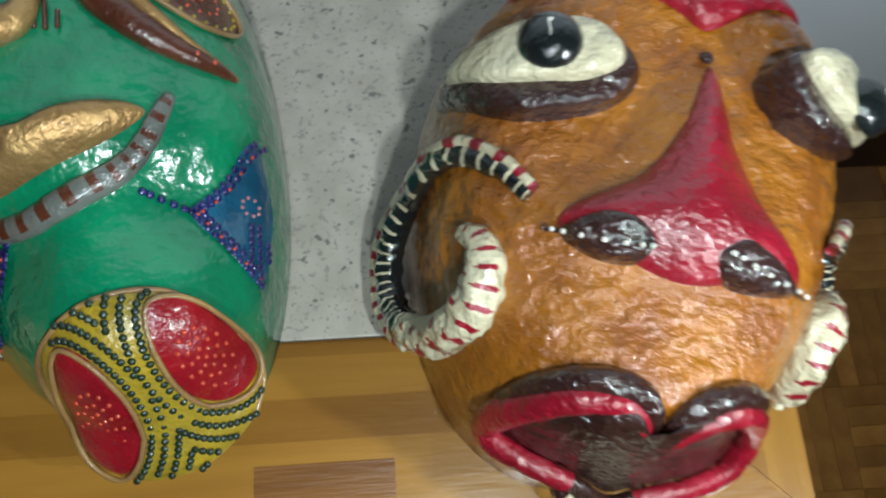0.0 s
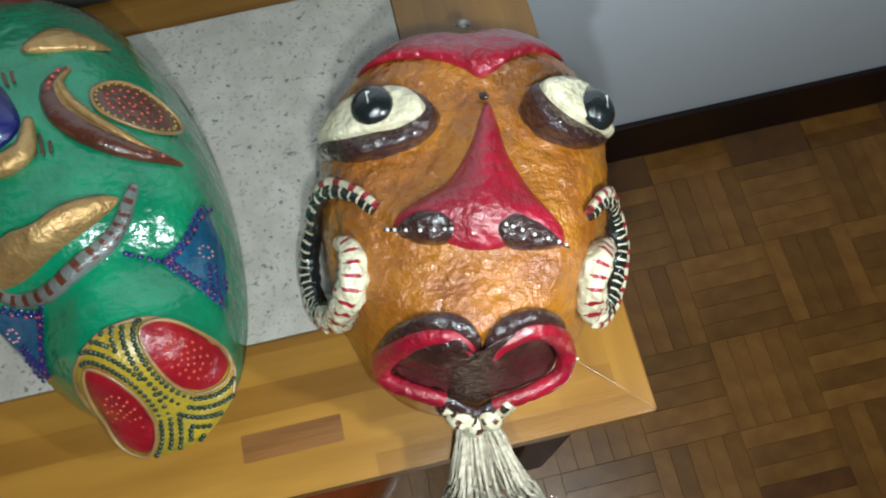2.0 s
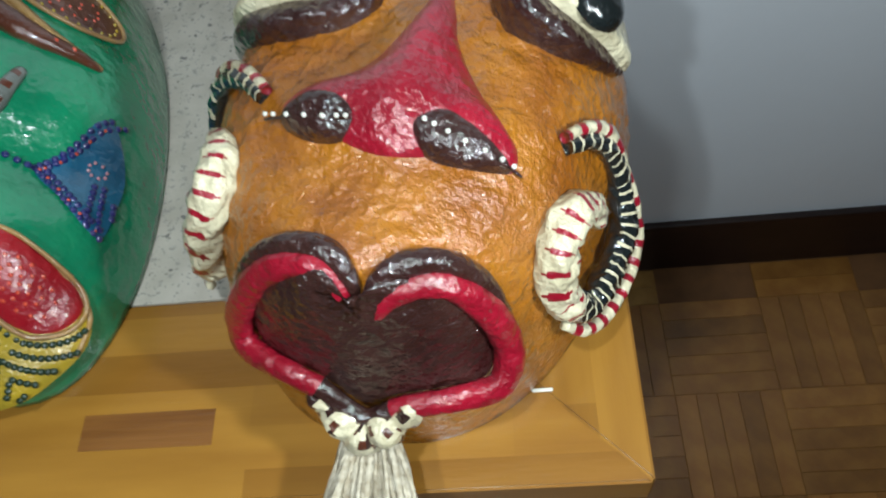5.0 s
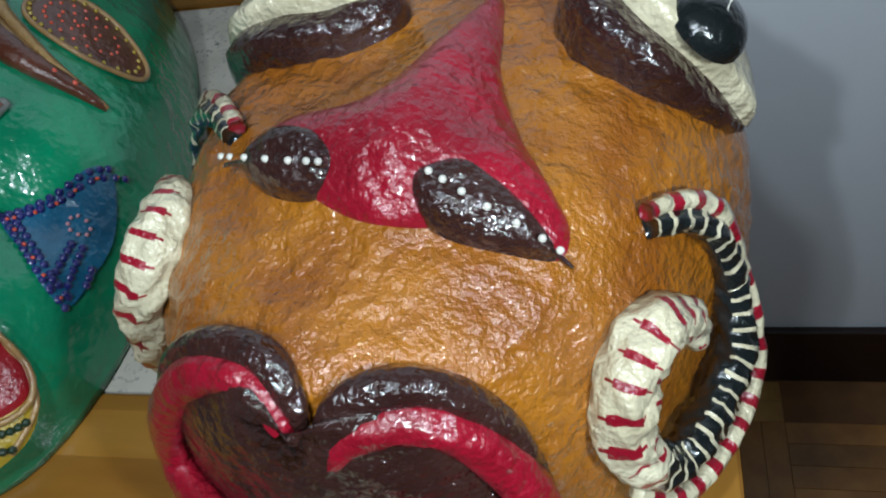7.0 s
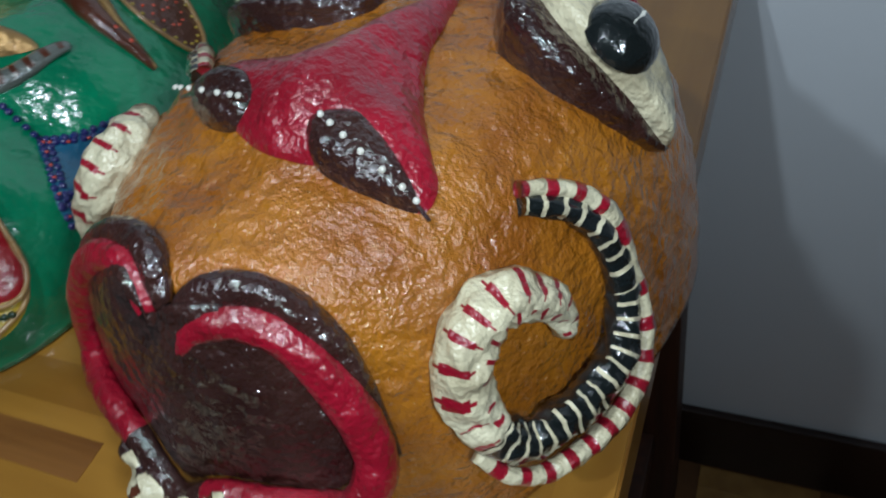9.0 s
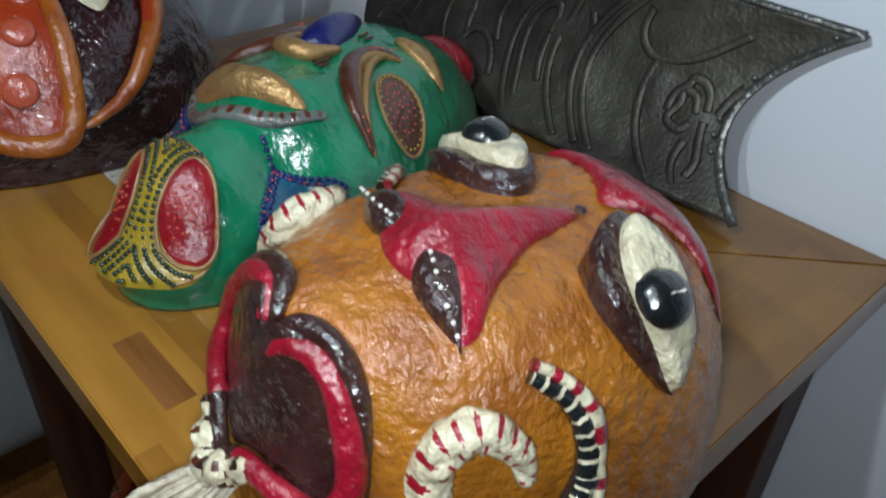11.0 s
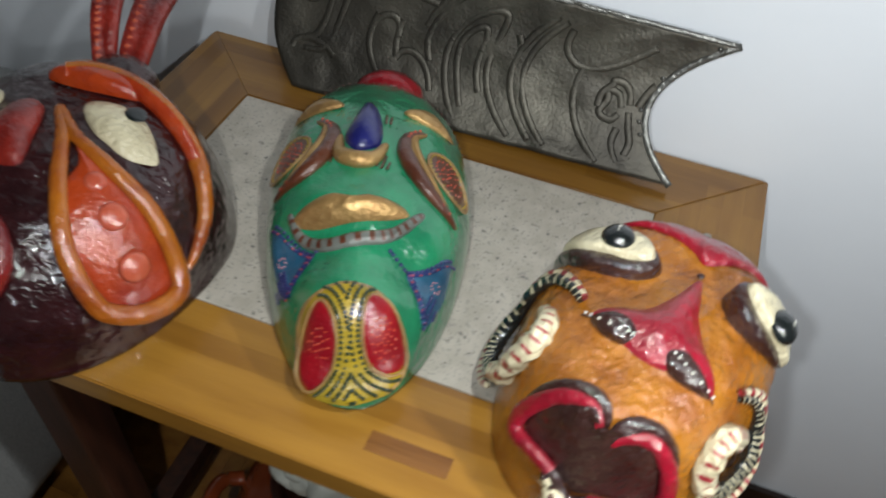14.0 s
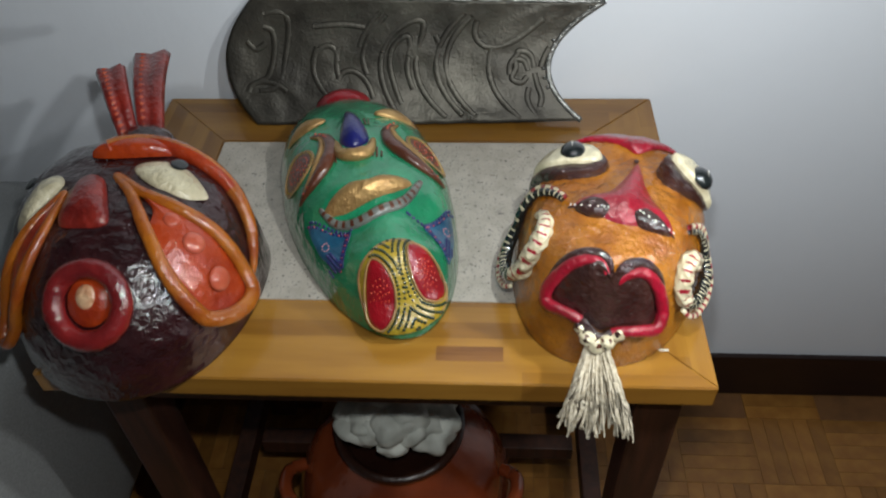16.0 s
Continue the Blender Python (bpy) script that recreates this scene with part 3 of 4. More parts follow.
    spiral([(0.0665, -0.0528), (0.0730, -0.0443), (0.0790, -0.0385), (0.0825, -0.0378), (0.0855, -0.0425), (0.0862, -0.0515), (0.0838, -0.0627), (0.0800, -0.0728), (0.0752, -0.0822), (0.0695, -0.0873),
            (0.0645, -0.0878), (0.0622, -0.0842), (0.0634, -0.0780), (0.0665, -0.0704), (0.0708, -0.0640), (0.0745, -0.0600), (0.0770, -0.0590)], False, 2)
    part("forehead_band", patch(f, [(-0.042, 0.046), (-0.024, 0.054), (0.001, 0.052), (0.021, 0.046), (0.043, 0.053), (0.062, 0.050), (0.070, 0.040), (0.047, 0.031), (0.031, 0.021),
                (0.022, 0.017), (0.014, 0.022), (-0.001, 0.030), (-0.022, 0.036), (-0.041, 0.038)], 0.0045, RED_PAINT, 0.001, n=72), top, "deep red wavy forehead band")
    part("hanging_ring", ball(f, 0.017, 0.058, 0.004, 0.002, METAL, squash=1.0), top, "small dull metal ring")
    part("forehead_bead", ball(f, 0.0224, 0.0065, 0.0024, 0.001, BROWN_PAINT), top)
    part("chin_cord", tube(f, [(-0.012, -0.127), (-0.004, -0.132), (0.005, -0.135), (0.014, -0.132), (0.022, -0.127)], lambda t: 0.0066 * math.sin(math.pi * (0.16 + 0.68 * t)) + 0.0007 * math.sin(30 * t), [CREAM_PAINT, BROWN_PAINT, RUST_PAINT],
                           lambda t, a, i: (1 if ((i // 3) * 5 + int(a / 45) * 3) % 7 == 0 else 2 if ((i // 2) * 5 + int(a / 30) * 3) % 7 == 2 else 0) if 0.05 < t < 0.95 else 1, n=60, sides=24, lift=0.5, seed=9, lump=0.3), top, "cream and brown twisted cord at the chin")
    rng = random.Random(4)
    verts, faces = [], []
    root = Vector((0.005, -0.135, 0.034))
    for i in range(84):
        spread = rng.uniform(-1, 1)
        long = rng.uniform(0.75, 1.05)
        end = Vector((0.011 + spread * 0.030 + 0.004 * rng.uniform(-1, 1), -0.137 - 0.044 * long - 0.006 * abs(rng.gauss(0, 0.6)), 0.000 - 0.014 * long + 0.008 * rng.uniform(-0.6, 1)))
        mid = (root + end) / 2 + Vector((spread * 0.004, -0.008 + 0.004 * rng.uniform(-1, 1), 0.010 + 0.005 * rng.uniform(-1, 1)))
        start = root + Vector((spread * 0.008, 0.002 * rng.uniform(-1, 1), 0.003 * rng.uniform(-1, 1)))
        line = curve([start, start * 0.6 + mid * 0.4, mid, mid * 0.5 + end * 0.5 + Vector((0.003 * rng.uniform(-1, 1), 0, 0.003 * rng.uniform(-1, 1))), end], 14)
        r = rng.uniform(0.0009, 0.0021)
        s = len(verts)
        for k, p in enumerate(line):
            for a in range(4):
                b = a * math.pi / 2 + k * 0.5
                verts.append((p.x + r * math.cos(b), p.y + r * 0.3 * math.sin(b), p.z + r * math.sin(b)))
        for k in range(len(line) - 1):
            for a in range(4):
                faces.append((s + 4 * k + a, s + 4 * k + (a + 1) % 4, s + 4 * k + 4 + (a + 1) % 4, s + 4 * k + 4 + a))
    tassel = part("tassel", mesh("tassel", verts, faces, STRING), top, "frayed raw string tassel hanging over the table edge")
    return top


orange_mask()


# ---- green mask ----
def green_mask():
    f = GREEN
    top = thing("green_mask", pose(f.x, f.y, TOP, 0, 0, f.turn), "glossy green painted mask with gold lips and red chin patches", "mask", "masks on the table")
    part("shell", shell(f, GREEN_PAINT, lump=0.0012, lump_scale=45), top)
    mid = lambda v: 0.003 - 0.11 * v
    flip = lambda pts: [(2 * mid(v) - u, v) for u, v in pts]
    part("lip", patch(f, [(-0.038, -0.0660), (-0.018, -0.0560), (0.004, -0.0580), (0.026, -0.0530), (0.042, -0.0570), (0.025, -0.0675), (-0.002, -0.0735), (-0.024, -0.0730)], 0.0050, GOLD_PAINT, 0.0030, 4), top, "raised gold lips")
    part("tooth_band", tube(f, [(-0.041, -0.061), (-0.028, -0.077), (-0.004, -0.084), (0.023, -0.078), (0.039, -0.067), (0.051, -0.051)], lambda t: 0.0018 + 0.0034 * math.sin(math.pi * t) ** 0.6, [GREY_PAINT, RUST_PAINT],
                            lambda t, a, i: 1 if i % 5 in (0, 1) and 50 < a < 150 else 0, n=80, lift=0.1, flat=0.6), top, "grey band of painted teeth under the lips")
    nose = part("nose", patch(f, [(-0.005, 0.047), (-0.012, 0.025), (-0.015, 0.003), (-0.003, -0.010), (0.011, 0.001), (0.008, 0.027)], 0.0045, NAVY_PAINT, 0.004, 4), top, "deep blue nose")
    part("nose_base", tube(f, [(-0.019, 0.006), (-0.015, -0.013), (-0.003, -0.020), (0.009, -0.015), (0.015, 0.002)], lambda t: 0.0025 + 0.0042 * math.sin(math.pi * t), GOLD_PAINT, n=30, lift=0.35), nose, "gold rim under the nose")
    brow = [(0.021, 0.049), (0.030, 0.060), (0.043, 0.064), (0.056, 0.056), (0.061, 0.047), (0.040, 0.044)]
    horn = [(0.041, 0.030), (0.030, 0.018), (0.030, 0.0), (0.041, -0.019), (0.056, -0.032), (0.073, -0.037)]
    leaf = [(0.048, 0.012), (0.059, 0.018), (0.070, 0.014), (0.078, 0.001), (0.077, -0.012), (0.067, -0.017), (0.054, -0.010), (0.047, 0.000)]
    web = [(0.046, -0.089), (0.060, -0.078), (0.0735, -0.062), (0.0735, -0.083), (0.0695, -0.100), (0.0625, -0.117), (0.055, -0.104)]
    for g in (lambda p: p, flip):
        sign = 1 if g(horn) is horn else 0
        part("brow", patch(f, g(brow), 0.0040, GOLD_PAINT, 0.002, 4, n=36), top, "gold brow")
        lid = part("eye_crescent", tube(f, g(horn), lambda t: 0.0012 + 0.0060 * math.sin(math.pi * t) ** 0.8, [RUST_PAINT, GOLD_PAINT],
                   lambda t, a, i: 1 if ((a < 50 or a > 310) if not sign else (130 < a < 230)) else 0, n=50, lift=0.25, flat=0.8), top, "rust brown eye crescent edged in gold")
        part("crescent_rim", tube(f, g([(u + 0.0078 * math.sin(math.pi * k / 5), v + 0.0042 * math.sin(math.pi * k / 5)) for k, (u, v) in enumerate(horn)]), lambda t: 0.0011 + 0.0019 * math.sin(math.pi * t), GOLD_PAINT, n=40, sides=8, lift=0.7), lid, "thin gold edge")
        part("crescent_dots", dots(f, g(along(horn, 20)[2:-2]), 0.0012, CORAL_PAINT, 0.0062), lid, "coral paint dots")
        inner = part("eye_leaf", patch(f, g(leaf), 0.0016, RUST_PAINT, n=40), top, "brown leaf-shaped eye filled with dots")
        part("leaf_rim", tube(f, g(leaf), constant(0.0012), OLD_GOLD, n=48, lift=0.6, closed=True, sides=6, lump=0.2), inner, "thin gold rim")
        cu, cv = sum(p[0] for p in leaf) / 8, sum(p[1] for p in leaf) / 8
        part("leaf_edge_dots", dots(f, g([(cu + (u - cu) * 0.9, cv + (v - cv) * 0.88) for u, v in along(leaf, 26, True)]), 0.0009, YELLOW_PAINT, 0.0022), inner, "yellow paint dots")
        part("leaf_dots", dots(f, g([(cu + (u - cu) * k, cv + (v - cv) * k) for k, n in ((0.62, 18), (0.34, 10), (0.08, 3)) for u, v in along(leaf, n, True)]), 0.0008, CORAL_PAINT, 0.0022), inner, "coral paint dots")
        cheek = part("cheek_patch", patch(f, g(web), 0.0008, BLUE_PAINT, n=40), top, "blue cheek patch edged with dots")
        line = along(web[2::-1], 11) + along([web[0], web[6], web[5]], 12)
        edge = [p for p in g(line)]
        part("edge_dots", dots(f, edge + [(u + 0.0028, v + 0.0004) for u, v in edge] + g(along([(0.046, -0.089), (0.033, -0.082)], 5)), 0.0016, NAVY_PAINT, 0.0020), cheek, "navy paint dots")
        part("corner_dots", dots(f, g([(0.0605 + 0.0026 * i + 0.0006 * j, -0.113 + 0.0030 * j) for i in range(4) for j in range(7) if i * 2 < 7 - j + 2]), 0.0016, NAVY_PAINT, 0.0022), cheek, "navy paint dots")
        part("bead_dots", dots(f, [(u + 0.0014, v - 0.0012) for u, v in edge[::2]], 0.0008, CORAL_PAINT, 0.0026), cheek, "coral paint dots")
        part("flower", dots(f, g([(0.0655 + 0.0028 * math.cos(a * 0.785), -0.0870 + 0.0036 * math.sin(a * 0.785)) for a in range(8)]), 0.0008, PINK_PAINT, 0.0024), cheek, "ring of pink paint dots")
    disc = [(-0.016, -0.133), (0.000, -0.122), (0.018, -0.1185), (0.036, -0.121), (0.050, -0.134), (0.0545, -0.148), (0.047, -0.163), (0.025, -0.1755), (0.000, -0.173), (-0.014, -0.158)]
    chin = part("chin_patch", patch(f, disc, 0.0014, YELLOW_PAINT, 0.0004, n=64, base=0.0006, wall=0.002), top, "yellow chin patch with dark dotted chevrons")
    part("chin_rim", tube(f, disc[9:] + disc[:7], constant(0.0011), OLD_GOLD, n=72, lift=0.5, sides=8), chin, "dull gold rim")
    reds = ([(0.029, -0.112), (0.043, -0.1125), (0.0565, -0.127), (0.0575, -0.139), (0.049, -0.148), (0.037, -0.149), (0.029, -0.142), (0.026, -0.127)],
            [(-0.006, -0.119), (0.006, -0.130), (0.011, -0.146), (0.005, -0.161), (-0.006, -0.166), (-0.0165, -0.154), (-0.0155, -0.134)])
    reds = [[(0.020 + (u - 0.020) * 0.89, -0.1460 + (v + 0.138) * 0.87) for u, v in red] for red in reds]
    shapes = [[(p.x, p.y) for p in curve([(u, v, 0) for u, v in red], 220, True)] for red in reds]
    for red in reds:
        p = part("red_patch", patch(f, red, 0.0016, DEEP_RED, 0.0008, n=48, base=0.0026, wall=0.004), chin, "deep red almond patch with coral dots")
        cu, cv = sum(q[0] for q in red) / len(red), sum(q[1] for q in red) / len(red)
        part("patch_rim", tube(f, red, constant(0.0011), OLD_GOLD, n=60, lift=2.4, closed=True, sides=6, lump=0.25), p, "thin tan rim")
        part("ring_dots", dots(f, [(cu + 0.0024 * k * math.cos(a * 6.283 / n), cv + 0.0028 * k * math.sin(a * 6.283 / n)) for k, n in ((0.02, 1), (1, 6), (2, 11), (3.1, 15)) for a in range(n)], 0.0009, CORAL_PAINT, 0.0056), p, "rings of coral dots")
    inside = lambda u, v, pts: sum((a[1] > v) != (b[1] > v) and u < (b[0] - a[0]) * (v - a[1]) / (b[1] - a[1]) + a[0] for a, b in zip(pts, pts[1:] + pts[:1])) % 2
    gap = lambda u, v, pts: min(math.hypot(u - x, v - y) for x, y in pts)
    rows = []
    for d in (0.0026, 0.0070, 0.0114, 0.0158, 0.0202, 0.0246):
        for shape, other in (shapes, shapes[::-1]):
            c = [sum(q[k] for q in shape) / len(shape) for k in (0, 1)]
            for (u0, v0), (u1, v1) in zip(shape, shape[1:] + shape[:1]):
                d1 = math.hypot(u1 - u0, v1 - v0) or 1e-9
                nu, nv = (v1 - v0) / d1, (u0 - u1) / d1
                if nu * (u0 - c[0]) + nv * (v0 - c[1]) < 0:
                    nu, nv = -nu, -nv
                u, v = u0 + nu * d, v0 + nv * d
                if inside(u, v, disc) and (u > -0.004 or v > -0.125) and gap(u, v, other) > d * 0.98 and gap(u, v, shape) > d * 0.93 and all(math.hypot(u - x, v - y) > 0.0020 for x, y in rows):
                    rows.append((u, v))
    part("chevron_dots", dots(f, rows, 0.00150, DARK_GREEN, 0.0036, sides=6, reach=1.2), chin, "dark green dotted chevrons")
    strokes = [((0.014, -0.004), (0.0125, -0.020)), ((0.0175, -0.008), (0.016, -0.021)), ((0.021, -0.014), (0.020, -0.021)), ((0.010, 0.036), (0.011, 0.026)), ((0.014, 0.036), (0.014, 0.028)),
               ((-0.022, -0.008), (-0.021, -0.020)), ((-0.025, -0.012), (-0.025, -0.021))]
    for a, b in strokes:
        part("brush_stroke", tube(f, [a, b], constant(0.0009), RUST_PAINT, n=8, sides=6, lift=0.3), top)
    part("rim_dots", dots(f, [(0.082 * math.cos(a) - 0.003, 0.114 * math.sin(a)) for a in np.linspace(0.5, 2.5, 34)], 0.0011, RUST_PAINT, 0.0012), top, "row of dark dots along the crown")
    verts, faces = [], []
    for j in range(15):
        for i in range(24):
            a, b = math.pi * j / 14, 2 * math.pi * i / 24
            r = 1 + 0.10 * math.sin(9 * b) * math.sin(a)
            verts.append((-0.006 + 0.030 * r * math.sin(a) * math.cos(b), 0.142 + 0.019 * r * math.sin(a) * math.sin(b), 0.026 + 0.025 * math.cos(a)))
    for j in range(14):
        for i in range(24):
            faces.append((j * 24 + i, (j + 1) * 24 + i, (j + 1) * 24 + (i + 1) % 24, j * 24 + (i + 1) % 24))
    part("topknot", mesh("topknot", verts, faces, DEEP_RED), top, "dark red ribbed topknot")


green_mask()


# ---- dark bird-like mask ----
def dark_mask():
    f = DARK
    top = thing("dark_mask", pose(f.x, f.y, TOP, 0, 0, f.turn), "glossy dark maroon mask with orange teardrop cheeks and round mouth", "mask", "masks on the table")
    part("shell", shell(f, MAROON, lump=0.0022, lump_scale=50), top)
    circle = lambda u, v, a, b, n=12: [(u + a * math.cos(6.2832 * i / n), v + b * math.sin(6.2832 * i / n)) for i in range(n)]
    mouth = part("mouth", tube(f, circle(0.029, -0.124, 0.0255, 0.0195), constant(0.0085), MOUTH_RED, n=64, lift=0.5, closed=True, sides=16), top, "round protruding red mouth ring")
    part("tongue", patch(f, circle(0.029, -0.124, 0.0175, 0.0140), 0.003, [ORANGE_RED], 0.003, 4), mouth, "orange inner mouth disc")
    part("tongue_centre", patch(f, circle(0.0285, -0.124, 0.0100, 0.0090), 0.0062, [PEACH_PAINT], 0.001, 4), mouth, "pale peach centre")
    rim = [(0.016, -0.012), (0.044, -0.030), (0.074, -0.038), (0.104, -0.042), (0.123, -0.052), (0.127, -0.066), (0.119, -0.088), (0.102, -0.103), (0.082, -0.096), (0.060, -0.068), (0.037, -0.034)]
    cheek = part("cheek", patch(f, [(0.5 * u + 0.040, 0.5 * v - 0.030) if i in (0, 10) else (0.088 + (u - 0.088) * 0.93, -0.066 + (v + 0.066) * 0.9) for i, (u, v) in enumerate(rim)], 0.004, ORANGE_RED, 0.001), top, "red-orange teardrop cheek panel")
    part("cheek_rim", tube(f, rim, lambda t: 0.0030 + 0.0042 * math.sin(math.pi * t) ** 0.7, OCHRE, n=90, lift=0.5, closed=True, flat=0.75), cheek, "ochre lacquered rim")
    for u, v, r in ((0.108, -0.073, 0.0105), (0.091, -0.062, 0.0095), (0.074, -0.052, 0.0070)):
        part("cheek_boss", ball(f, u, v, r, 0.0042, BOSS, squash=0.4), cheek, "rounded orange boss")
    part("brow_band", tube(f, [(-0.002, 0.018), (0.014, 0.028), (0.040, 0.031), (0.070, 0.026), (0.096, 0.015), (0.113, -0.003), (0.120, -0.022), (0.124, -0.038), (0.125, -0.048)],
                           lambda t: 0.0088 - 0.0074 * t ** 2, [ORANGE_RED, OCHRE], lambda t, a, i: 1 if t > 0.5 or 50 < a < 110 else 0, n=80, lift=0.5), top, "orange lacquered brow band ending in a point")
    eye = part("eye", patch(f, [(0.027, -0.001), (0.044, 0.011), (0.068, 0.009), (0.089, -0.009), (0.086, -0.019), (0.073, -0.025), (0.047, -0.019)], 0.0030, CREAM_PAINT, 0.003, 4), top, "cream almond eye with a dark pupil")
    part("pupil", ball(f, 0.062, 0.006, 0.0075, 0.0058, BLACK_PAINT, squash=0.25), eye)
    # far side of the face
    rim2 = [(-0.006, -0.036), (-0.014, -0.052), (-0.030, -0.075), (-0.045, -0.100), (-0.049, -0.122), (-0.038, -0.128), (-0.022, -0.108), (-0.010, -0.075)]
    rim2 = [(u - 0.012, v) for u, v in rim2]
    cheek2 = part("cheek", patch(f, rim2, 0.004, ORANGE_RED, 0.001), top, "red-orange teardrop cheek panel")
    part("cheek_rim", tube(f, rim2, lambda t: 0.0025 + 0.0030 * math.sin(math.pi * t) ** 0.7, OCHRE, n=70, lift=0.6, closed=True), cheek2, "ochre lacquered rim")
    eye2 = part("eye", patch(f, [(-0.060, -0.054), (-0.052, -0.020), (-0.036, -0.012), (-0.026, -0.024), (-0.036, -0.050), (-0.048, -0.064)], 0.0045, CREAM_PAINT, 0.004, 4), top, "cream almond eye with a dark pupil")
    part("pupil", ball(f, -0.052, -0.022, 0.0070, 0.0075, BLACK_PAINT, squash=0.25), eye2)
    part("nose", patch(f, [(-0.013, -0.018), (0.006, -0.016), (0.020, -0.042), (0.028, -0.066), (0.006, -0.071), (-0.014, -0.064)], 0.005, FEATHER_RED, 0.006, 4), top, "short dull red nose")
    part("forehead", patch(f, [(-0.016, 0.012), (-0.006, 0.032), (0.022, 0.042), (0.050, 0.035), (0.048, 0.022), (0.016, 0.012)], 0.010, ORANGE_RED, 0.002, 5), top, "orange-red forehead band")
    crest = part("crest", ball(f, 0.018, 0.050, 0.026, -0.006, MAROON, squash=0.8), top, "dark root of the crest")
    for base, tip, w in (((0.020, 0.050, 0.100), (-0.014, 0.158, 0.122), 0.023), ((0.002, 0.046, 0.100), (-0.032, 0.110, 0.136), 0.017)):
        a, b = Vector(base), Vector(tip)
        ahead = (b - a).normalized()
        side = ahead.cross(Vector((0, 0, 1))).normalized()
        up = side.cross(ahead)
        verts, faces = [], []
        n = 40
        for i in range(n + 1):
            t = i / n
            c = a.lerp(b, t) + up * 0.010 * math.sin(math.pi * t)
            wide = w * (0.50 + 0.30 * t)
            ridge = 0.0014 * abs(math.sin(i * 1.3))
            for s, h in ((-1, 0), (-0.75, 0.0052 + ridge), (-0.2, 0.0042), (0, 0.0026), (0.2, 0.0042), (0.75, 0.0052 + ridge), (1, 0), (0.6, -0.005), (-0.6, -0.005)):
                verts.append((c + side * s * wide + up * h)[:])
        for i in range(n):
            for j in range(9):
                faces.append((9 * i + j, 9 * i + (j + 1) % 9, 9 * i + 9 + (j + 1) % 9, 9 * i + 9 + j))
        faces += [tuple(range(9)), tuple(range(9 * n, 9 * n + 9))]
        plain = len(faces)
        for i in range(15):
            t = 0.06 + 0.92 * i / 14
            c = a.lerp(b, t) + up * (0.010 * math.sin(math.pi * t) + 0.0040) - side * w * 0.42 * (0.50 + 0.30 * t)
            k = len(verts)
            verts += [(c + d)[:] for d in (side * 0.0034 + ahead * 0.001, ahead * 0.0024, -side * 0.0034 - ahead * 0.001, -ahead * 0.0024, up * 0.0030)]
            faces += [(k, k + 1, k + 4), (k + 1, k + 2, k + 4), (k + 2, k + 3, k + 4), (k + 3, k, k + 4)]
        part("feather", mesh("feather", verts, faces, [FEATHER_RED, BOSS], [0] * plain + [1] * (len(faces) - plain)), crest, "dark red feather with a row of pale coral ticks")


dark_mask()


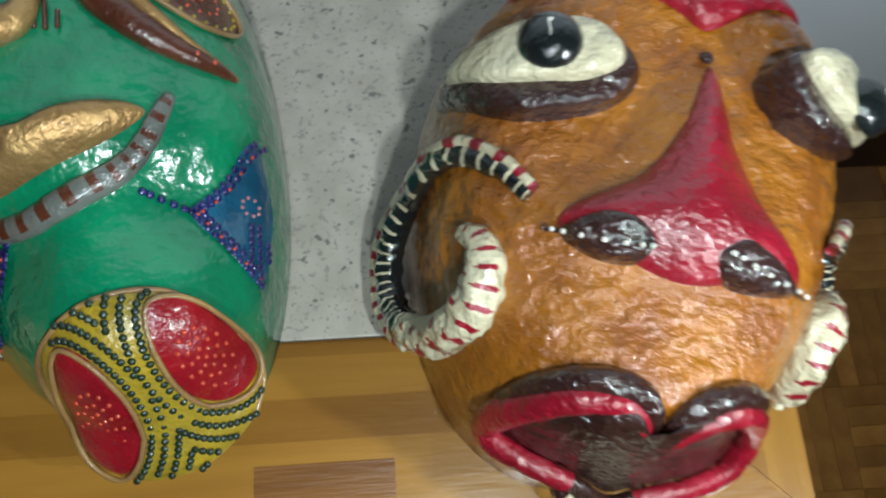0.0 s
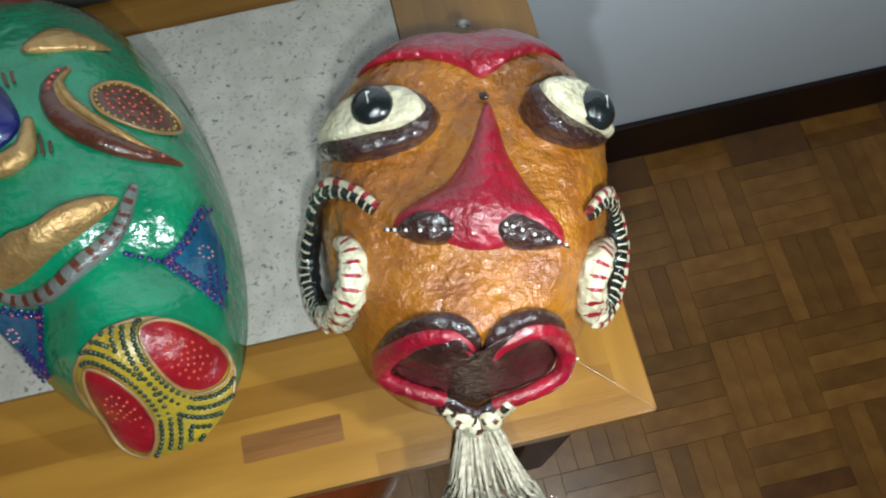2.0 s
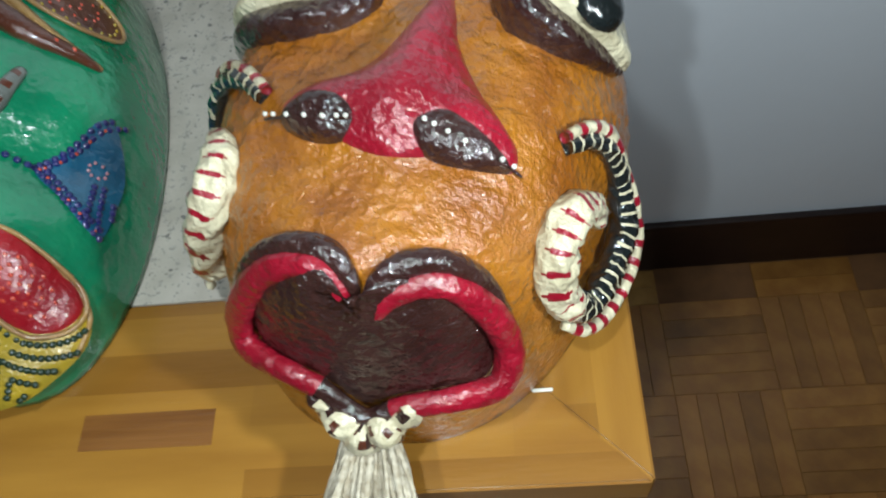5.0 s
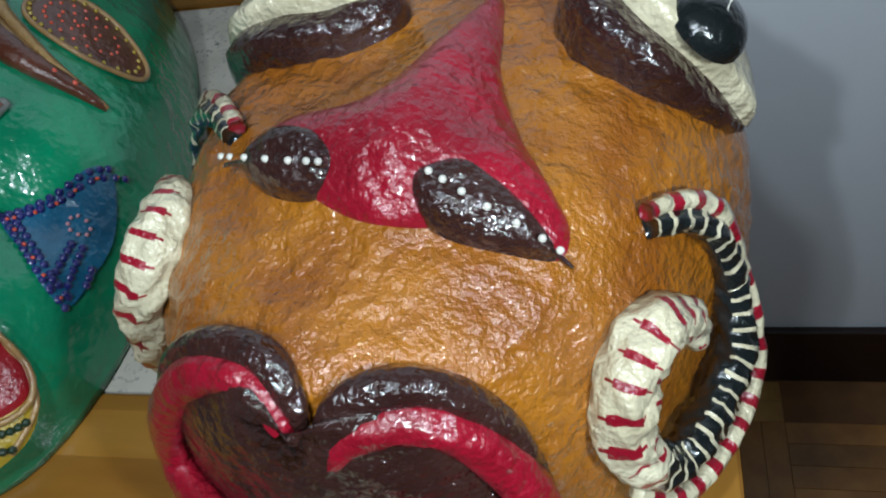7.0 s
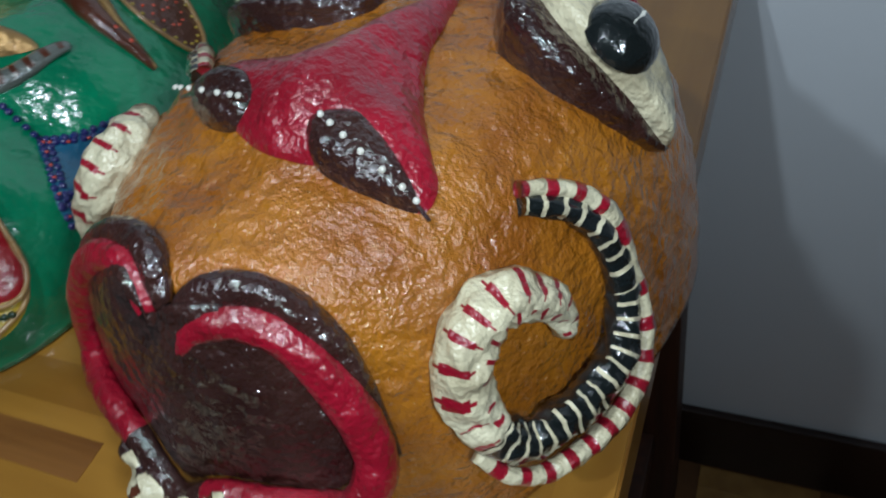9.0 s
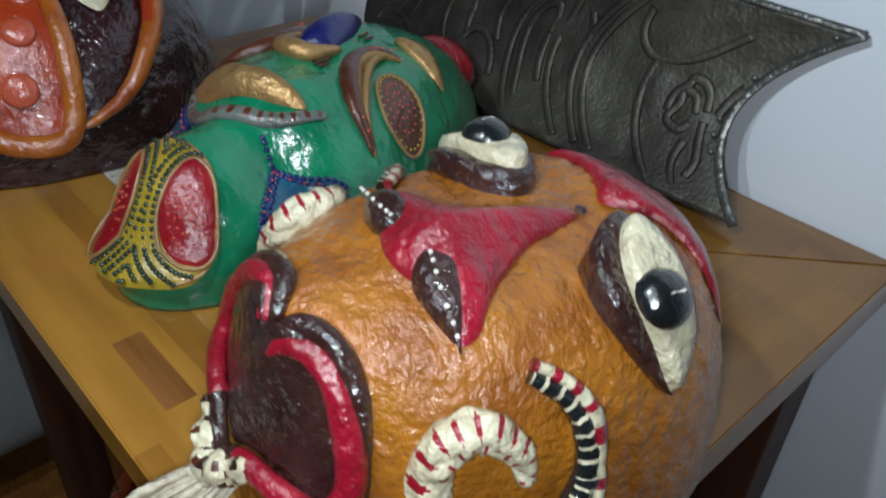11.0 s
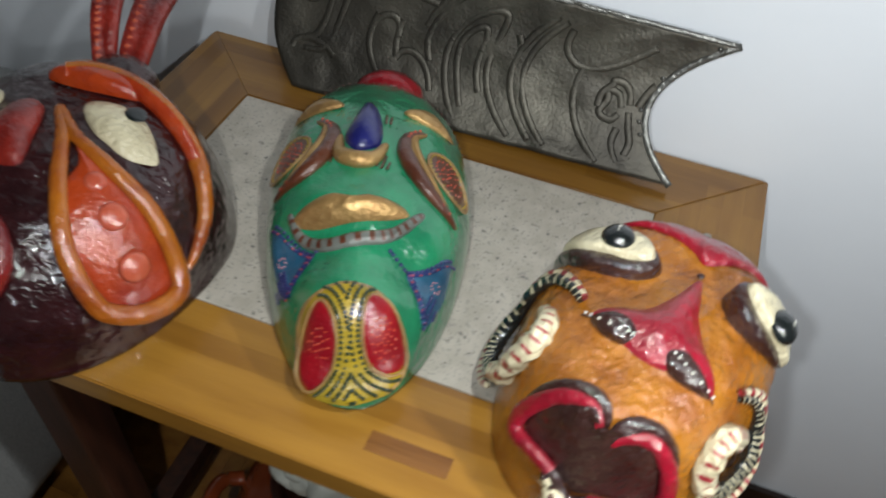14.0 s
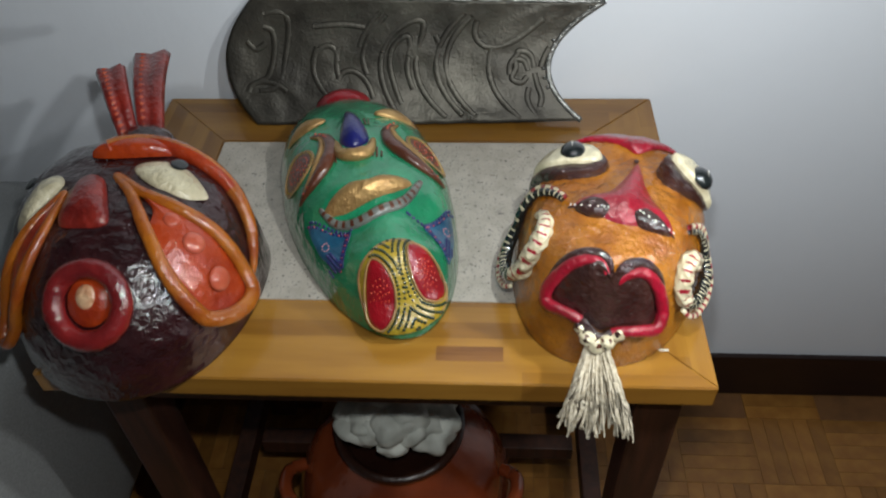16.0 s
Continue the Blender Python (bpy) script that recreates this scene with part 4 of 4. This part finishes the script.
# ---- carved metal panel leaning on the wall ----
def carved_panel():
    top = thing("carved_panel", pose(0, 0, 0), "dark pewter relief panel with curved ends leaning on the wall", "relief panel")
    lean0, lean1 = Vector((0, 0.329, TOP + 0.001)), Vector((0, 0.383, TOP + 0.121))

    def at(s, t, out=0.0):
        """s along the panel, t from foot to top edge."""
        bow = 4 * t * (1 - t)
        left, right = 0.116 - 0.036 * bow + 0.008 * t, 0.479 - 0.046 * bow + 0.019 * t
        p = lean0.lerp(lean1, t) + Vector((left + (right - left) * s, 0, 0.007 * s * s * (1 - t) + 0.008 * (1 - s) * t))
        n = Vector((0, -0.9, 0.43))
        return p + n * (out - 0.012 * bow)
    ns, ntt = 90, 30
    verts, faces = [], []
    for side, off in ((0, 0.0), (1, -0.006)):
        for j in range(ntt + 1):
            for i in range(ns + 1):
                s, t = i / ns, j / ntt
                relief = 0 if side else 0.0009 * loose(s * 0.38, t * 0.14, 0, 60, 2.2) + 0.0010 * math.tanh(4 * loose(s * 0.38, t * 0.14, 0.3, 30, 5.1))
                verts.append(at(s, t, off + relief)[:])
    k = (ns + 1) * (ntt + 1)
    for j in range(ntt):
        for i in range(ns):
            a = j * (ns + 1) + i
            faces.append((a, a + 1, a + ns + 2, a + ns + 1))
            faces.append((k + a, k + a + ns + 1, k + a + ns + 2, k + a + 1))
    for i in range(ns):
        faces.append((i, k + i, k + i + 1, i + 1))
        a = ntt * (ns + 1) + i
        faces.append((a, a + 1, k + a + 1, k + a))
    for j in range(ntt):
        a = j * (ns + 1)
        faces.append((a, a + ns + 1, k + a + ns + 1, k + a))
        a += ns
        faces.append((a, k + a, k + a + ns + 1, a + ns + 1))
    body = part("plate", mesh("plate", verts, faces, PEWTER), top)

    def rod(pts, r, m, name, n=36, label=""):
        line = curve([(s, t, 0) for s, t in pts], n)
        vs, fs = [], []
        pos = [at(p.x, p.y, 0.0) for p in line]
        for i, c in enumerate(pos):
            ahead = (pos[min(i + 1, n)] - pos[max(i - 1, 0)]).normalized()
            out = Vector((0, -0.9, 0.43))
            side = ahead.cross(out).normalized()
            for j in range(8):
                a = 2 * math.pi * j / 8
                vs.append((c + side * math.cos(a) * r + out * (math.sin(a) * r * 0.34 + 0.0001))[:])
        for i in range(n):
            for j in range(8):
                fs.append((8 * i + j, 8 * i + (j + 1) % 8, 8 * i + 8 + (j + 1) % 8, 8 * i + 8 + j))
        fs += [tuple(range(8)), tuple(range(8 * n, 8 * n + 8))]
        part(name, mesh(name, vs, fs, m), body, label)
    arc = lambda s, t, rs, rt, a0, a1: [(s + rs * math.cos(radians(a0 + (a1 - a0) * i / 6)), t + rt * math.sin(radians(a0 + (a1 - a0) * i / 6))) for i in range(7)]
    for pts in ([(0.665, 0.84), (0.70, 0.71), (0.745, 0.63), (0.79, 0.63), (0.835, 0.71), (0.875, 0.86)], [(0.768, 0.62), (0.774, 0.40), (0.776, 0.20), (0.782, 0.03)],
                arc(0.885, 0.42, 0.050, 0.17, 190, 10), arc(0.885, 0.42, 0.030, 0.10, 0, 330), [(0.84, 0.06), (0.875, 0.16), (0.905, 0.28)], [(0.935, 0.40), (0.93, 0.22), (0.90, 0.12)], [(0.965, 0.62), (0.955, 0.45)],
                arc(0.50, 0.58, 0.050, 0.26, 180, 0), arc(0.50, 0.55, 0.026, 0.16, 180, 0), [(0.45, 0.58), (0.448, 0.30), (0.435, 0.06)], [(0.55, 0.58), (0.555, 0.30), (0.565, 0.05)], [(0.475, 0.55), (0.48, 0.32), (0.47, 0.16)], [(0.526, 0.55), (0.53, 0.28)],
                [(0.605, 0.90), (0.61, 0.50), (0.62, 0.06)], [(0.635, 0.88), (0.64, 0.48), (0.655, 0.05)], [(0.58, 0.72), (0.60, 0.66)],
                arc(0.09, 0.58, 0.085, 0.32, 110, -100), arc(0.085, 0.56, 0.055, 0.22, 90, -90), arc(0.10, 0.22, 0.06, 0.12, 160, 20), [(0.055, 0.66), (0.085, 0.60), (0.11, 0.64)],
                [(0.225, 0.78), (0.30, 0.80), (0.37, 0.78)], [(0.26, 0.62), (0.255, 0.40), (0.27, 0.20)], [(0.32, 0.62), (0.325, 0.38)], arc(0.29, 0.50, 0.035, 0.13, 180, 0), [(0.375, 0.90), (0.38, 0.62)], [(0.40, 0.88), (0.395, 0.58), (0.41, 0.40)], arc(0.36, 0.28, 0.045, 0.15, 150, -30)):
        rod([(a + 0.045 * min(1.0, a / 0.6) * (1.0 if a < 0.86 else 0.5), b) for a, b in pts], 0.0034, PEWTER, "carved_line")
    rod([(0.999, 0.0), (0.999, 0.25), (0.999, 0.5), (0.999, 0.75), (0.999, 1.0)], 0.0030, PEWTER_EDGE, "end_rim", label="brighter end rim")
    rod([(0.0, 0.997), (0.5, 0.997), (1.0, 0.997)], 0.0022, PEWTER_EDGE, "top_rim", label="brighter top edge")
    for t in (0.28, 0.36, 0.44, 0.68, 0.95):
        p = at(0.985, t, 0.0018)
        vs = [(p + Vector((0.0022 * math.cos(a) * math.cos(b), -0.0016 * math.sin(b), 0.0022 * math.sin(a) * math.cos(b))))[:] for b in (0, 0.7, 1.3) for a in [2 * math.pi * i / 10 for i in range(10)]]
        fs = [(10 * j + i, 10 * j + (i + 1) % 10, 10 * j + 10 + (i + 1) % 10, 10 * j + 10 + i) for j in range(2) for i in range(10)] + [tuple(range(20, 30))]
        part("rivet", mesh("rivet", vs, fs, PEWTER_EDGE), body, "small brighter rivet")


carved_panel()


# ---- glazed pot on the floor under the table ----
def lathe(profile, m, name, n=64, wob=0.0):
    verts, faces = [], []
    for r, z in profile:
        for i in range(n):
            a = 2 * math.pi * i / n
            q = r * (1 + wob * loose(math.cos(a), math.sin(a), z, 3))
            verts.append((q * math.cos(a), q * math.sin(a), z))
    for j in range(len(profile) - 1):
        for i in range(n):
            faces.append((j * n + i, j * n + (i + 1) % n, (j + 1) * n + (i + 1) % n, (j + 1) * n + i))
    faces.append(tuple(range(n))[::-1])
    return mesh(name, verts, faces, m)


pot = thing("glazed_pot", pose(0.281, 0.092, 0), "round red-brown glazed clay pot on the parquet under the table", "pot")
pot.scale.z = 0.94
prof = [(p.x, p.y) for p in curve([(0.070, 0.0, 0), (0.105, 0.06, 0), (0.128, 0.15, 0), (0.130, 0.23, 0), (0.110, 0.295, 0), (0.078, 0.330, 0), (0.066, 0.347, 0), (0.072, 0.360, 0)], 40)]
part("body", lathe(prof, GLAZE, "body", wob=0.012), pot)
part("rim", lathe([(p.x, p.y) for p in curve([(0.072, 0.358, 0), (0.0735, 0.365, 0), (0.067, 0.368, 0), (0.061, 0.360, 0), (0.057, 0.340, 0), (0.066, 0.30, 0)], 24)], POT_DARK, "rim"), pot, "dark rim and inner lip")
for a in (200, 340):
    c = Vector((0.118 * math.cos(radians(a)), 0.118 * math.sin(radians(a)), 0.285))
    out = Vector((math.cos(radians(a)), math.sin(radians(a)), 0.4)).normalized()
    tan = Vector((-math.sin(radians(a)), math.cos(radians(a)), 0))
    line = curve([c - tan * 0.030 - out * 0.004, c - tan * 0.022 + out * 0.016, c + out * 0.024, c + tan * 0.022 + out * 0.016, c + tan * 0.030 - out * 0.004], 24)
    vs, fs = [], []
    for i, p in enumerate(line):
        ahead = (line[min(i + 1, 24)] - line[max(i - 1, 0)]).normalized()
        s1 = ahead.orthogonal().normalized()
        s2 = ahead.cross(s1)
        for j in range(10):
            b = 2 * math.pi * j / 10
            vs.append((p + (s1 * math.cos(b) + s2 * math.sin(b)) * 0.008)[:])
    for i in range(24):
        for j in range(10):
            fs.append((10 * i + j, 10 * i + (j + 1) % 10, 10 * i + 10 + (j + 1) % 10, 10 * i + 10 + j))
    part("handle", mesh("handle", vs, fs, GLAZE), pot, "small looped clay handle")

rng = random.Random(8)
fill = thing("white_stones", pose(0.281, 0.088, 0.337), "heap of white rounded stones filling the glazed pot", "stones")
for n in range(40):
    a, r = rng.uniform(0, 6.283), 0.050 * math.sqrt(rng.random())
    size = rng.uniform(0.017, 0.027)
    c = Vector((r * math.cos(a), r * math.sin(a), 0.016 + 0.052 * (1 - (r / 0.056) ** 2) - 0.010 * rng.random()))
    bm = bmesh.new()
    bmesh.ops.create_icosphere(bm, subdivisions=3, radius=1)
    for v in bm.verts:
        k = 1 + 0.35 * noise.noise(v.co * 1.3 + Vector((n * 3.1, 0, 0)))
        v.co = c + Vector((v.co.x * size * k, v.co.y * size * 0.85 * k, v.co.z * size * 0.7 * k))
    me = bpy.data.meshes.new("stone")
    bm.to_mesh(me)
    bm.free()
    me.materials.append(PAPER_WHITE)
    for p in me.polygons:
        p.use_smooth = True
    part("stone", me, fill)

# ---- grey sofa beside the table ----
sofa = thing("sofa", pose(0, 0, 0), "grey fabric sofa standing beside the side table", "sofa")
part("arm", block(-0.30, -0.62, 0.10, -0.095, 0.34, 0.51, SOFA_GREY, 0.065, "arm", 5), sofa, "rounded grey upholstered arm")
part("seat", block(-1.10, -0.60, 0.10, -0.302, 0.24, 0.40, SOFA_GREY, 0.04, "seat", 4), sofa)
part("backrest", block(-1.10, 0.242, 0.10, -0.302, 0.375, 0.78, SOFA_GREY, 0.04, "backrest", 4), sofa)
for x in (-1.05, -0.18):
    for y in (-0.55, 0.30):
        part("foot", block(x, y, 0.0, x + 0.05, y + 0.05, 0.102, LEG_WOOD, 0.004), sofa)

# ---- parquet ----
S, X0, Y0 = 0.1155, 0.682, 0.1025
strip_meshes = {}
for way in (0, 1):
    for k in range(3):
        w, l = S / 5 - 0.0003, S - 0.0003
        a, b = (l, w) if way == 0 else (w, l)
        strip_meshes[way, k] = block(-a / 2, -b / 2, -0.004, a / 2, b / 2, 0.0, PARQUET, 0.0003, "parquet_strip", 1)
odd_meshes = {}
for spot, m in (((-1, 2, 0), PALE_STRIP), ((-1, 2, 1), PALE_STRIP), ((1, -2, 1), DARK_STRIP)):
    me = strip_meshes[(spot[0] + spot[1] + 1) % 2, 0].copy()
    me.materials[0] = m
    odd_meshes[spot] = me
count, verts, faces = 0, [], []
for bx in range(-21, 13):
    for by in range(-19, 3):
        x0, y0 = X0 + bx * S, Y0 + by * S
        way = (bx + by + 1) % 2
        for k in range(5):
            cx, cy = (x0 + S / 2, y0 + S * (k + 0.5) / 5) if way == 0 else (x0 + S * (k + 0.5) / 5, y0 + S / 2)
            if cy > 0.379:
                continue
            if 0.52 < cx < 1.08 and -0.33 < cy < 0.40 and count < 290:
                o = new("parquet_strip", odd_meshes.get((bx, by, k), strip_meshes[way, k % 3]))
                o.parent = floor
                o.location = (cx, cy, 0)
                count += 1
            else:
                a, b = (S / 2 - 0.0002, S / 10 - 0.0002) if way == 0 else (S / 10 - 0.0002, S / 2 - 0.0002)
                if cy + b > 0.3795:
                    b = 0.3795 - cy
                s = len(verts)
                verts += [(cx - a, cy - b, 0), (cx + a, cy - b, 0), (cx + a, cy + b, 0), (cx - a, cy + b, 0), (cx - a, cy - b, -0.004), (cx + a, cy - b, -0.004), (cx + a, cy + b, -0.004), (cx - a, cy + b, -0.004)]
                faces += [(s, s + 1, s + 2, s + 3), (s, s + 4, s + 5, s + 1), (s + 1, s + 5, s + 6, s + 2), (s + 2, s + 6, s + 7, s + 3), (s + 3, s + 7, s + 4, s)]
rest = part("parquet_field", mesh("parquet_field", verts, faces, PARQUET, smooth=False), floor)
tagged(rest, kind="stuff")
